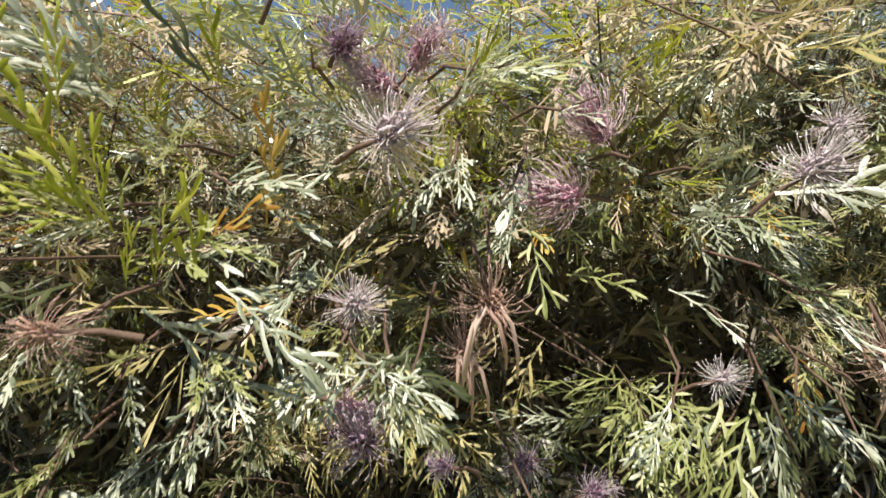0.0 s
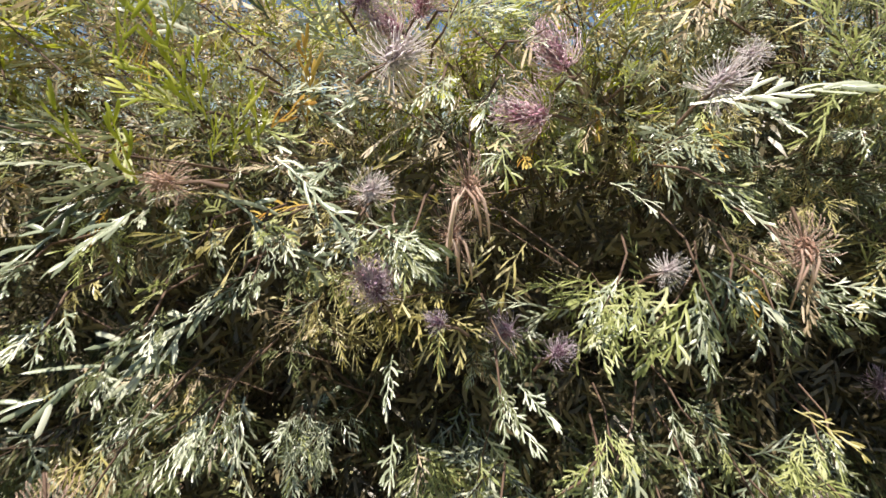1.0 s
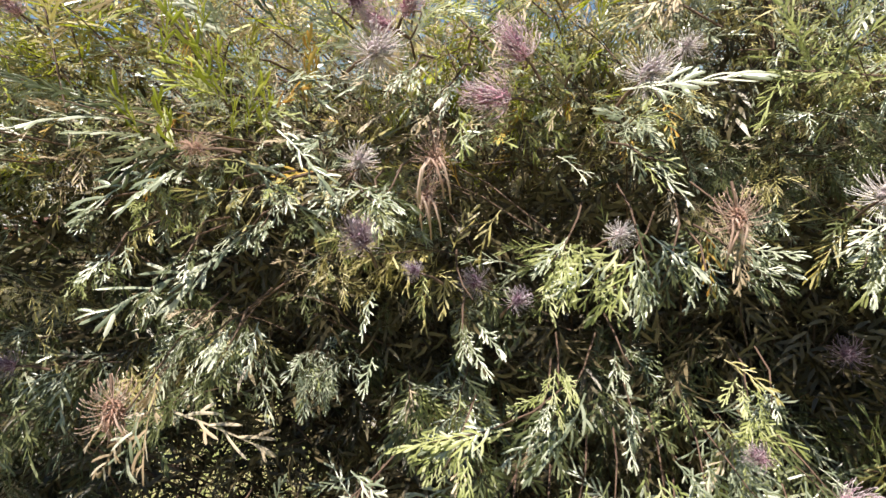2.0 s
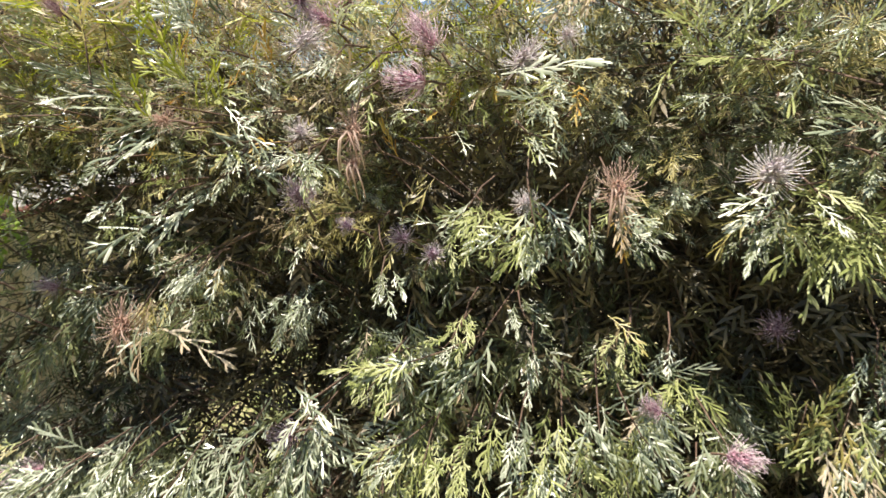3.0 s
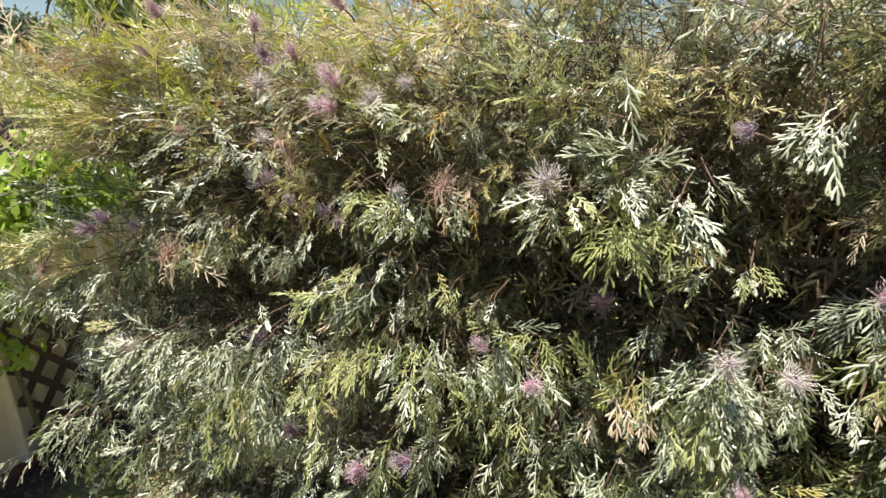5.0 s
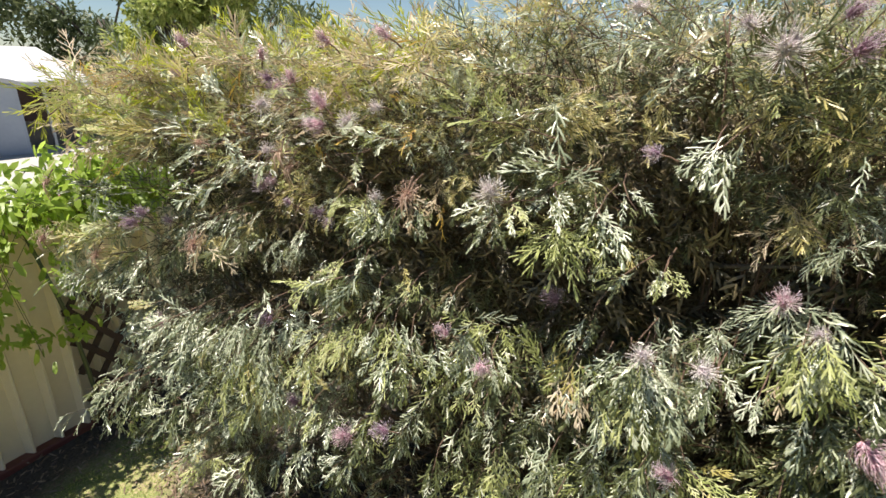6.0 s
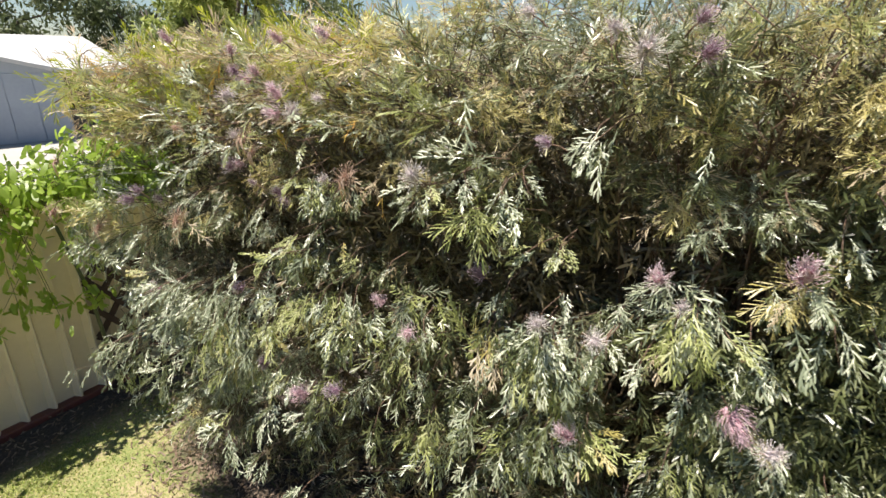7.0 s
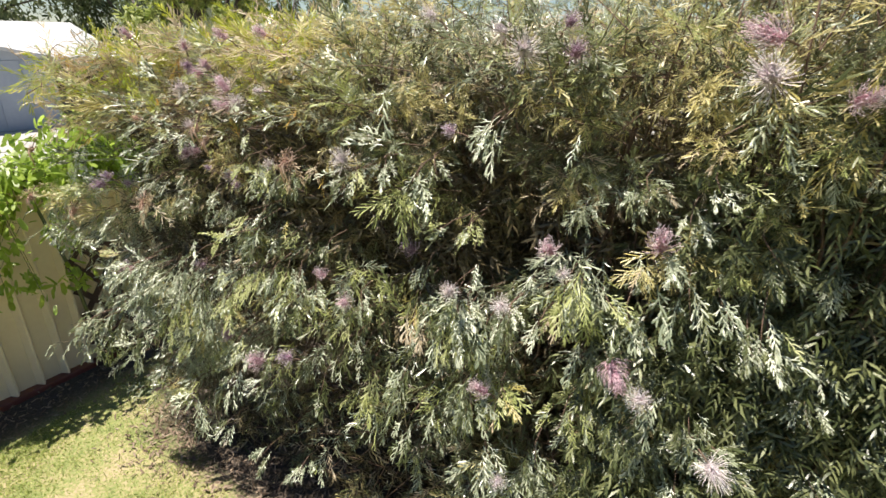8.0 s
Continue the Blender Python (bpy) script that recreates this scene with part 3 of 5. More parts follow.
# ---- climber over the fence ----
def climber():
    g = np.random.default_rng(21)
    root = tagged(new("climber"), "bright green broad-leaved climber hanging over the fence", "climber")
    root.location = (fence_x(0.1) + 0.1, 0.1, 0)
    stems, P, D = [], [], []
    for k in range(80):
        y = g.uniform(-0.75, 0.85)
        z0 = 1.72 + g.uniform(-0.02, 0.12)
        out, drop = g.uniform(0.12, 0.40), g.uniform(0.05, 0.85) * (1.0 if y < 0.25 else 0.25)
        if k % 4 == 0:
            drop = -g.uniform(0.05, 0.3)
        pts = [np.array((-0.06, y, z0 - 0.25)), np.array((0.0, y, z0)), np.array((out * 0.6, y + g.normal(0, 0.1), z0 + 0.06 - drop * 0.35)), np.array((out, y + g.normal(0, 0.16), z0 - drop))]
        stems.append(tube(pts, [0.003, 0.0025, 0.002, 0.0015], 4))
        for s in np.linspace(0.1, 1, 22):
            i = min(int(s * 3), 2)
            q = pts[i] + (pts[i + 1] - pts[i]) * (s * 3 - i)
            P.append(q + g.normal(0, 0.035, 3))
            D.append(unit(np.array((0.4, 0, -0.5)) + g.normal(0, 0.7, 3)))
    n = 2300
    z = 1.80 - 0.95 * g.random(n) ** 1.5
    y = g.uniform(-0.9, 0.5, n) + np.clip(z - 1.45, 0, 1) * g.uniform(0, 1.6, n)
    x = 0.10 + g.random(n) * (0.12 + 0.24 * np.clip((z - 0.85) / 0.9, 0, 1))
    m = n // 3
    z[:m], y[:m], x[:m] = g.uniform(1.62, 2.08, m), g.uniform(0.25, 1.05, m), g.uniform(0.02, 0.42, m)
    k = 520
    x, y = np.concatenate([x, g.uniform(0.0, 0.40, k)]), np.concatenate([y, g.normal(0.72, 0.16, k)])
    z = np.concatenate([z, 1.9 + 0.62 * g.random(k) ** 2.2])
    clump = np.array([noise.noise((a * 5, b * 5, c * 5)) for a, b, c in zip(x, y, z)]) > np.where((y < 0.2) & (z > 1.3), 0.12, -0.05)
    clump &= (y < 0.30) | (z > 1.55)
    P += list(np.stack([x, y, z], 1)[clump])
    D += list(unit(np.array((0.4, 0, -0.6)) + g.normal(0, 0.6, (int(clump.sum()), 3))))
    for k in range(12):
        y = g.normal(0.72, 0.14)
        stems.append(tube([np.array((0.02, y * 0.9, 1.6)), np.array((0.12, y, 2.0)), np.array((g.uniform(0.1, 0.32), y + g.normal(0, 0.08), g.uniform(2.1, 2.4)))], [0.004, 0.003, 0.0015], 4))
    main = [np.array((0.02, 0.3, 0.0)), np.array((0.0, 0.25, 0.9)), np.array((0.0, 0.1, 1.75))]
    stems.append(tube(main, [0.016, 0.013, 0.010], 6))
    v, f = merged(stems)
    part_mesh("stem", mesh_of("stem", v, f, LEAF["green"]), root)
    bl = blade(np.zeros(3), np.array((0, 1.0, 0)), np.array((1.0, 0, 0)), 1.0, 0.36, np.array((0, 0, -0.2)), np.array((0, 0, 0.0)), 4)
    P, D = np.array(P), np.array(D)
    v, f = strewn(bl, P, D, unit(g.normal(0, 0.5, P.shape) + (0.3, 0, 1)), g.uniform(0.05, 0.105, len(P)))
    part_mesh("leaves", mesh_of("leaves", v, f, CLIMBER), root, kind="stuff")


climber()

# ---- the flowering shrub ----
shrub = tagged(new("shrub"), "large grey-green shrub with finely divided leaves and pink spidery flowers", "shrub")
BASE = np.array((1.0, 1.75, 0.0))


def shrub_top(x):
    return np.interp(x, (-1.6, -1.2, -0.7, -0.2, 0.3, 1.0, 2.0, 3.4), (2.22, 2.49, 2.60, 2.62, 2.67, 2.78, 2.92, 3.0))


# dark hollows in the face: x, z, half width, half height
HOLLOWS = [(-0.38, 1.67, 0.22, 0.09), (0.29, 1.48, 0.17, 0.08), (0.38, 1.07, 0.14, 0.08), (-0.57, 1.67, 0.14, 0.07), (0.84, 1.88, 0.18, 0.09), (0.34, 1.95, 0.15, 0.055), (0.19, 2.19, 0.19, 0.09), (1.10, 1.91, 0.23, 0.08), (0.40, 2.20, 0.08, 0.04),
           (1.39, 1.62, 0.16, 0.06), (1.83, 1.70, 0.16, 0.07), (2.10, 2.18, 0.14, 0.06), (0.17, 0.88, 0.35, 0.12), (-0.10, 0.38, 0.5, 0.16), (0.55, 1.93, 0.12, 0.05),
           (1.06, 2.29, 0.11, 0.05), (1.21, 2.14, 0.14, 0.055), (1.62, 2.35, 0.12, 0.06)]
# fresh lime shoots: x, z, reach
FRESH = [(0.08, 1.79, 0.08), (0.06, 1.57, 0.09), (0.38, 1.62, 0.12), (0.57, 1.67, 0.09), (0.24, 2.10, 0.04), (0.86, 2.14, 0.05), (-0.31, 1.36, 0.11), (-0.55, 1.22, 0.12),
         (1.17, 1.56, 0.07), (1.54, 1.88, 0.12), (0.76, 1.12, 0.08), (1.0, 1.24, 0.09), (0.65, 2.45, 0.07)]


# ---- flowers of the shrub: x, y, z, radius ----
PINK = [(0.155, 0.495, 2.412, 0.033), (0.126, 0.50, 2.343, 0.034), (-0.01, 0.52, 2.48, 0.030), (-0.05, 0.50, 2.45, 0.026), (-0.13, 0.50, 2.55, 0.026), (-0.67, 0.48, 2.49, 0.026),
        (0.75, 0.53, 1.68, 0.033), (1.43, 0.79, 2.00, 0.037), (1.73, 0.85, 2.08, 0.042), (1.67, 0.80, 1.67, 0.046), (0.265, 0.41, 1.26, 0.041),
        (1.27, 0.70, 1.45, 0.039), (1.87, 0.87, 2.60, 0.041), (-0.45, 0.41, 2.59, 0.026)]
PINK_HIGH = [(0.19, 0.50, 2.59, 0.026), (0.40, 0.53, 2.60, 0.023), (-0.08, 0.45, 2.14, 0.030),
             (2.06, 0.88, 2.48, 0.036), (-0.82, 0.30, 1.42, 0.041), (-0.83, 0.30, 0.61, 0.032), (0.60, 0.55, 1.74, 0.024)]
MAUVE = [(-0.06, 0.40, 2.14, 0.032), (0.10, 0.50, 2.05, 0.030), (0.85, 0.79, 1.84, 0.041), (0.01, 0.45, 2.08, 0.018), (-0.81, 0.31, 1.93, 0.030), (-0.87, 0.29, 1.88, 0.041),
         (-0.08, 0.48, 2.48, 0.030), (-0.67, 0.35, 1.91, 0.026), (0.17, 0.48, 2.03, 0.023), (-0.15, 0.42, 1.60, 0.035), (-0.08, 0.45, 1.23, 0.033), (0.38, 0.49, 1.29, 0.041), (1.11, 0.70, 2.33, 0.026), (1.45, 0.79, 2.56, 0.034), (1.42, 0.80, 2.63, 0.028)]
PALE = [(1.99, 0.76, 1.52, 0.050), (-0.03, 0.41, 2.40, 0.040), (0.33, 0.44, 2.37, 0.036), (-0.07, 0.44, 2.25, 0.030), (0.33, 0.54, 2.13, 0.026), (1.17, 0.63, 1.83, 0.039), (1.30, 0.74, 1.78, 0.042),
        (1.325, 0.74, 2.56, 0.053), (1.90, 0.78, 2.52, 0.057), (1.36, 0.70, 1.09, 0.037), (1.77, 0.77, 1.63, 0.042), (0.73, 0.58, 2.20, 0.048), (0.39, 0.50, 2.41, 0.026), (1.51, 0.74, 1.96, 0.024), (1.25, 0.74, 2.61, 0.034), (1.03, 0.70, 2.65, 0.032)]
DRIED = [(0.49, 0.51, 2.17, 0.040), (0.05, 0.41, 2.26, 0.036), (0.03, 0.45, 2.20, 0.030), (-0.46, 0.33, 1.86, 0.046), (-1.21, 0.05, 1.80, 0.041), (-1.04, 0.18, 1.73, 0.041), (-1.15, 0.10, 2.05, 0.030), (-0.24, 0.30, 2.275, 0.026)]


def outline(n, g):
    """Places on the shrub's skin with their outward ways: front, top and left end."""
    x, z = g.uniform(-1.5, 2.9, n), g.uniform(0.12, 2.95, n)
    x[: n // 4] = g.uniform(1.2, 2.6, n // 4)
    ok = (z < shrub_top(x) + 0.02) & ((x > -1.26) | (z < 1.5) | (z > 2.12)) & ((x > -1.05) | (z < 1.84) | (z > 2.12))
    x, z = x[ok], z[ok]
    over = np.clip(z - (shrub_top(x) - 0.42), 0, None)
    low = np.clip(0.55 - z, 0, None)
    bulge = np.array([0.13 * noise.noise((a * 2.6, 1.0, b * 3.4)) + 0.06 * noise.noise((a * 6, 4.0, b * 7)) for a, b in zip(x, z)])
    y = shrub_front(x) - 0.10 * np.clip((-0.75 - x) / 0.4, 0, 1) * np.clip((z - 1.3) / 0.35, 0, 1) + 1.7 * over ** 2 + (0.02 + 0.10 * np.clip((x + 0.7) / 0.6, 0, 1)) * low + bulge + 0.05
    N = np.stack([np.clip((-0.9 - x) * 1.3, 0, 1.2) * -1, -np.ones(len(x)), over * 2.6], 1)
    front = (np.stack([x, y, z], 1), unit(N))
    m = n // 3
    x, y = g.uniform(-1.3, 3.3, m), g.uniform(0.75, 2.5, m)
    z = shrub_top(x) + 0.03 - 0.10 * (y - 1.3) ** 2 + np.array([0.12 * noise.noise((a * 3, b * 3, 7.0)) for a, b in zip(x, y)])
    top = (np.stack([x, y, z], 1), unit(np.stack([np.clip(-0.6 - x, 0, 1) * -1, -0.35 * np.ones(m), np.ones(m)], 1)))
    x_top, y_top = x, y
    m = n // 5
    y, z = g.uniform(0.2, 2.3, m), g.uniform(0.15, 2.3, m)
    x = -1.40 + 0.30 * np.clip((z - 1.45) / 0.2, 0, 1) - 0.18 * np.clip((z - 2.05) / 0.15, 0, 1) + np.array([0.12 * noise.noise((3.0, a * 3, b * 3)) for a, b in zip(y, z)])
    left = (np.stack([x, y, z], 1), unit(np.stack([-np.ones(m), -0.4 * np.ones(m), 0.1 * np.ones(m)], 1)))
    thin = (x_top > 0.15) | (y_top < 0.85) | (g.random(len(x_top)) < 0.4)
    top = (top[0][thin] - np.outer((x_top < 0.15)[thin], (0, 0, 0.05)), top[1][thin])
    P, N = [np.concatenate(a) for a in zip(front, top, left)]
    inside = in_plan(P[:, 0], P[:, 1]) + (P[:, 1] < 0.9) > 0.5
    return P[inside], N[inside]


def grow_leaves():
    g = np.random.default_rng(5)
    P, N = outline(3700, g)
    gap = np.array([noise.noise((p[0] * 5.0, p[1] * 2.0, p[2] * 7.5)) + 0.5 * noise.noise((p[0] * 11, p[1] * 5, p[2] * 15)) for p in P])
    n = len(P)
    high = P[:, 2] > 2.2
    back = g.random(n) < np.where(high, 0.25, 0.45)
    depth = np.where(back, g.uniform(0.14, 0.6, n), np.abs(g.normal(0, 0.06, n)) + 0.05 * (P[:, 2] < 2.25) * (P[:, 2] > 1.0))
    px, pz = P[:, 0], P[:, 2]
    needed = np.where(pz > 2.36, -0.40, np.where(high, -0.15, np.where(pz < 1.7, 0.16 + 0.14 * (px < 0.45) * (pz < 1.62), 0.10)))
    needed += 0.14 * np.clip((px - 0.8) / 0.4, 0, 1) * (pz < 2.15) + 0.22 * (px > 0.95) * (pz > 1.95) * (pz < 2.45) + 0.18 * (px > 0.3) * (pz > 2.3) * (pz < 2.52)
    needed += 0.25 * np.exp(-(((px - 0.20) / 0.36) ** 4)) * (pz > 1.82) * (pz < 2.30) + 0.26 * (px < -0.28) * (px > -0.85) * (pz > 1.78) * (pz < 2.1)
    stay = back | (gap > needed)
    P, N, depth = P[stay], N[stay], depth[stay]
    n = len(P)
    face = N[:, 1] < -0.7
    hollow = np.zeros(n, bool)
    for hx, hz, rx, rz in HOLLOWS:
        hollow |= face & (((P[:, 0] - hx) / rx) ** 2 + ((P[:, 2] - hz) / rz) ** 2 < 1) & (depth < 0.45)
    P, N, depth = P[~hollow], N[~hollow], depth[~hollow]
    # a leafy shoot below every flower, and fuller fresh ones
    blooms = np.array(PINK + PINK_HIGH + MAUVE + PALE + DRIED)[:, :3]
    clear = ~np.any([((blooms[:, 0] - hx) / rx) ** 2 + ((blooms[:, 2] - hz) / rz) ** 2 < 1.0 for hx, hz, rx, rz in HOLLOWS], 0)
    blooms = blooms[clear]
    low = (blooms[:, 2] < 1.95) | (blooms[:, 0] > 0.5)
    extra = [blooms + (0, 0.03, -0.02), blooms[low] + (0, 0.03, -0.03)]
    for fx, fz, r in FRESH:
        q = g.normal(0, 0.5 * r, (3, 2)) + (fx, fz)
        extra.append(np.stack([q[:, 0], shrub_front(q[:, 0]) - 0.03 + g.uniform(-0.04, 0.04, 3), q[:, 1]], 1))
    qx, qz = g.uniform(-1.15, -0.15, 60), g.uniform(1.0, 1.56, 60)
    lit = np.stack([qx, shrub_front(qx) - 0.03 + g.normal(0, 0.04, 60), qz], 1)
    extra.append(lit)
    spray = np.array([(-1.18, -0.02, 1.02), (-1.10, 0.06, 0.98), (-1.02, 0.14, 0.95), (-1.0, 0.2, 1.02)])
    reach = np.stack([g.uniform(-1.50, -0.95, 40), g.uniform(0.08, 0.60, 40), g.uniform(2.20, 2.62, 40)], 1)
    side = np.stack([g.uniform(-1.36, -1.10, 12), g.uniform(0.06, 0.24, 12), g.uniform(1.50, 1.90, 12)], 1)
    wisps = 105
    wx = np.concatenate([g.uniform(-1.0, 0.9, 70), g.uniform(-1.15, -0.25, 35)])
    wisp = np.stack([wx, shrub_front(wx) + g.uniform(0.08, 0.9, wisps), shrub_top(wx) + g.uniform(0.0, 0.10, wisps) + 0.05 * (np.arange(wisps) >= 70)], 1)
    spray = np.concatenate([spray, reach, side, wisp])
    bx = np.concatenate([g.uniform(0.45, 2.5, 700), g.uniform(-1.15, 0.1, 330), g.uniform(-0.7, 0.05, 100)])
    bz = np.concatenate([g.uniform(2.02, 2.5, 700), g.uniform(1.72, 2.42, 330), g.uniform(1.85, 2.28, 100)])
    full = np.array([noise.noise((a * 4.5, 3.0, b * 6.5)) + 0.5 * noise.noise((a * 10, 8.0, b * 13)) for a, b in zip(bx, bz)]) > 0.05
    full &= (bx < 0.95) | (g.random(len(bx)) < 0.5)
    full &= ~np.any([((bx - hx) / rx) ** 2 + ((bz - hz) / rz) ** 2 < 0.9 for hx, hz, rx, rz in HOLLOWS], 0)
    bx, bz = bx[full], bz[full]
    belt = np.stack([bx, shrub_front(bx) + g.normal(0.07, 0.05, len(bx)), bz], 1)
    cx = g.uniform(-1.15, 0.7, 200)
    cz = shrub_top(cx) - 0.38 * g.random(200)
    over = np.clip(cz - (shrub_top(cx) - 0.42), 0, None)
    crest = np.stack([cx, shrub_front(cx) + 1.3 * over ** 2 + g.normal(0.02, 0.04, 200), cz], 1)
    extra = np.concatenate([belt, crest] + extra + [spray])
    P = np.concatenate([P, extra])
    N = np.concatenate([N, np.tile((-0.1, -1.0, 0.1), (len(extra) - len(spray), 1)), np.tile((-0.9, -0.4, 0.12), (len(spray) - wisps, 1)), unit(np.stack([g.normal(-0.35, 0.5, wisps), g.normal(-0.3, 0.4, wisps), np.ones(wisps)], 1))])
    depth = np.concatenate([depth, np.zeros(len(extra))])
    keep_big = np.arange(len(P)) >= len(P) - len(extra)
    n = len(P)
    fill = np.zeros(n, bool)
    fill[n - len(extra) : n - len(extra) + len(belt) + len(crest)] = True
    keep_big &= ~fill
    high = np.clip((P[:, 2] - 1.98) / 0.42, 0, 1)
    sweep = np.clip((0.75 - P[:, 0]) / 0.7, 0, 1)
    up = np.stack([-0.75 * high * sweep + g.normal(0, 0.55, n) * high * (1 - sweep), np.zeros(n), 0.36 * high + 0.08], 1)
    D = unit(N * 0.8 + up + g.normal(0, 0.44, (n, 3)))
    L = g.uniform(0.14, 0.26, n) * (1 + 0.35 * high) * np.where(fill, 0.7, 1)
    B = P - N * (depth + 0.085 + 0.05 * (P[:, 0] < 0.6) * (P[:, 2] > 1.85))[:, None] - D * (L * 0.75)[:, None]
    Nn = unit(np.array((0, 0, 1.0)) - D * D[:, 2:3] + g.normal(0, 0.05, (n, 3)))
    tone = g.random(n)
    fresh = np.zeros(n, bool)
    for fx, fz, r in FRESH:
        fresh |= ((P[:, 0] - fx) ** 2 + (P[:, 2] - fz) ** 2 < 0.8 * r * r) & (depth < 0.12)
    kinds = np.where(tone < high * 0.9, np.select([tone < 0.36, tone < 0.48, tone < 0.66, tone < 0.70], [1, 3, 0, 4], 1),
                     np.select([g.random(n) < 0.36, g.random(n) < 0.78, g.random(n) < 0.45, g.random(n) < 0.12], [0, 2, 1, 4], 3))
    west = (P[:, 0] < 0.55) & (high > 0.15) & (g.random(n) < 0.85)
    kinds = np.where(west, np.select([tone < 0.27, tone < 0.38, tone < 0.50, tone < 0.92], [1, 3, 2, 0], 4), kinds)
    kinds = np.where((P[:, 0] > 0.25) & (high > 0.2) & (g.random(n) < np.where((P[:, 0] > 0.85) & (P[:, 2] < 2.60), 0.68, 0.36)), 2, kinds)
    kinds = np.where(fill & (P[:, 2] < 2.36), np.select([tone < 0.26, tone < 0.64, tone < 0.88, tone < 0.94], [0, 2, 1, 4], 3), kinds)
    tufts = np.arange(n) >= n - len(spray)
    tufts[n - wisps :] = False
    kinds = np.where((np.arange(n) >= n - wisps) | (tufts & (P[:, 2] > 2.0)), np.select([tone < 0.35, tone < 0.65, tone < 0.85], [1, 3, 4], 0), kinds)
    kinds = np.where(fill & (P[:, 2] > 2.36) & (kinds == 2), 1, kinds)
    kinds = np.where(tufts & (P[:, 2] < 2.0), np.where(tone < 0.7, 0, 3), kinds)
    kinds = np.where((P[:, 2] > 1.15) & (P[:, 2] < 1.8) & (P[:, 0] > -0.4) & (depth < 0.1) & (g.random(n) < 0.14), 3, kinds)
    kinds = np.where(fresh, 3, kinds)
    pale = (P[:, 0] < 0.25) & (P[:, 2] > 0.5) & (P[:, 2] < 1.60) & (depth < 0.2)
    kinds = np.where(pale & (g.random(n) < 0.62), 0, kinds)
    # deeper shoots take darker tones: shade by depth, put into the leaf colour
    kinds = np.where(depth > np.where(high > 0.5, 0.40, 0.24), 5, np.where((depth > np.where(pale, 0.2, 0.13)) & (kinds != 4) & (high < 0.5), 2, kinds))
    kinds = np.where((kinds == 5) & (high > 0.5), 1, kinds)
    kinds = np.where((kinds == 2) & (P[:, 2] > 2.42) & (P[:, 0] < 0.7), 1, kinds)
    kinds = np.where((kinds == 0) & (P[:, 0] > -0.8) & (P[:, 0] < -0.2) & (P[:, 2] > 1.7) & (P[:, 2] < 2.1) & (g.random(n) < 0.2), 2, kinds)
    kinds = np.where(((kinds == 1) | (kinds == 3)) & (P[:, 0] > 0.3) & (P[:, 0] < 1.45) & (P[:, 2] > 2.25) & (g.random(n) < np.where((P[:, 0] > 0.75) & (P[:, 0] < 1.25), 0.45, 0.25)), 2, kinds)
    kinds = np.where(((kinds == 1) | (kinds == 3)) & (P[:, 0] < 0.3) & (P[:, 2] > 2.25) & (g.random(n) < 0.3), 7, kinds)
    kinds = np.where((kinds < 4) & (P[:, 0] < 0.2) & (P[:, 2] > 2.05) & (g.random(n) < 0.14), 4, kinds)
    stems = strewn(STEM, B, D, Nn, L)
    per = 10
    s = np.tile(np.linspace(0.25, 1.0, per), (n, 1)) + g.uniform(-0.03, 0.03, (n, per))
    az = (np.arange(per) * 2.4)[None] + g.uniform(0, 6.28, (n, 1)) + g.uniform(-0.3, 0.3, (n, per))
    X = np.cross(D, Nn)
    T = unit(D[:, None] - 0.4 * s[..., None] * Nn[:, None])
    radial = np.cos(az)[..., None] * X[:, None] + np.sin(az)[..., None] * Nn[:, None]
    open_ = np.radians(np.interp(s, (0.2, 1.0), (72, 28)) + g.uniform(-12, 12, s.shape))
    way = unit(T * np.cos(open_)[..., None] + radial * np.sin(open_)[..., None])
    hang = np.stack([np.zeros(n), np.zeros(n), -0.75 + 0.72 * high - 0.25 * fill], 1)
    way = unit(way + hang[:, None] + g.normal(0, 0.12, way.shape))
    pos = B[:, None] + L[:, None, None] * (D[:, None] * s[..., None] - 0.2 * (s ** 2)[..., None] * Nn[:, None])
    norm = unit(T * 0.7 + np.array((0, -0.25, 0.75)) + g.normal(0, 0.3, way.shape))
    mid = np.clip((P[:, 2] - 1.75) / 0.25, 0, 1)[:, None] * (~keep_big)[:, None]
    way = unit(way + mid[..., None] * g.normal(0, 0.45, way.shape))
    west_high = np.clip((P[:, 2] - 2.15) / 0.2, 0, 1) * (P[:, 0] < 0.3)
    size = (1 - 0.32 * mid) * np.where(fill, 0.85, 1)[:, None] * (1 + 0.06 * west_high - 0.22 * np.clip((0.9 - P[:, 0]) / 0.3, 0, 1) * np.clip((P[:, 0] + 0.6) / 0.2, 0, 1) * (P[:, 2] > 1.8) * (P[:, 2] < 2.4))[:, None] * g.uniform(0.7, 1.1, s.shape) * np.interp(s, (0.2, 0.8, 1.0), (1.0, 1.0, 0.7))
    kind = np.repeat(kinds[:, None], per, 1)
    kind = np.where(fresh[:, None] & (high < 0.3)[:, None] & (g.random(s.shape) < 0.62), 0, kind)
    kind = np.where((s > 0.9) & (g.random(s.shape) < 0.14) & (kind < 4), 3, kind)
    kind = np.where((g.random(s.shape) < 0.03) & (kind < 5), 4, kind)
    kind = np.where((g.random(s.shape) < 0.02) & (kind < 5) & (high > 0.4)[:, None] & (P[:, 0] < 0.5)[:, None], 6, kind)
    flat = lambda a: a.reshape(-1, a.shape[-1]) if a.ndim == 3 else a.ravel()
    return stems, flat(pos), flat(way), flat(norm), flat(size), flat(kind), np.repeat(depth, per), np.repeat(N[:, 1], per)


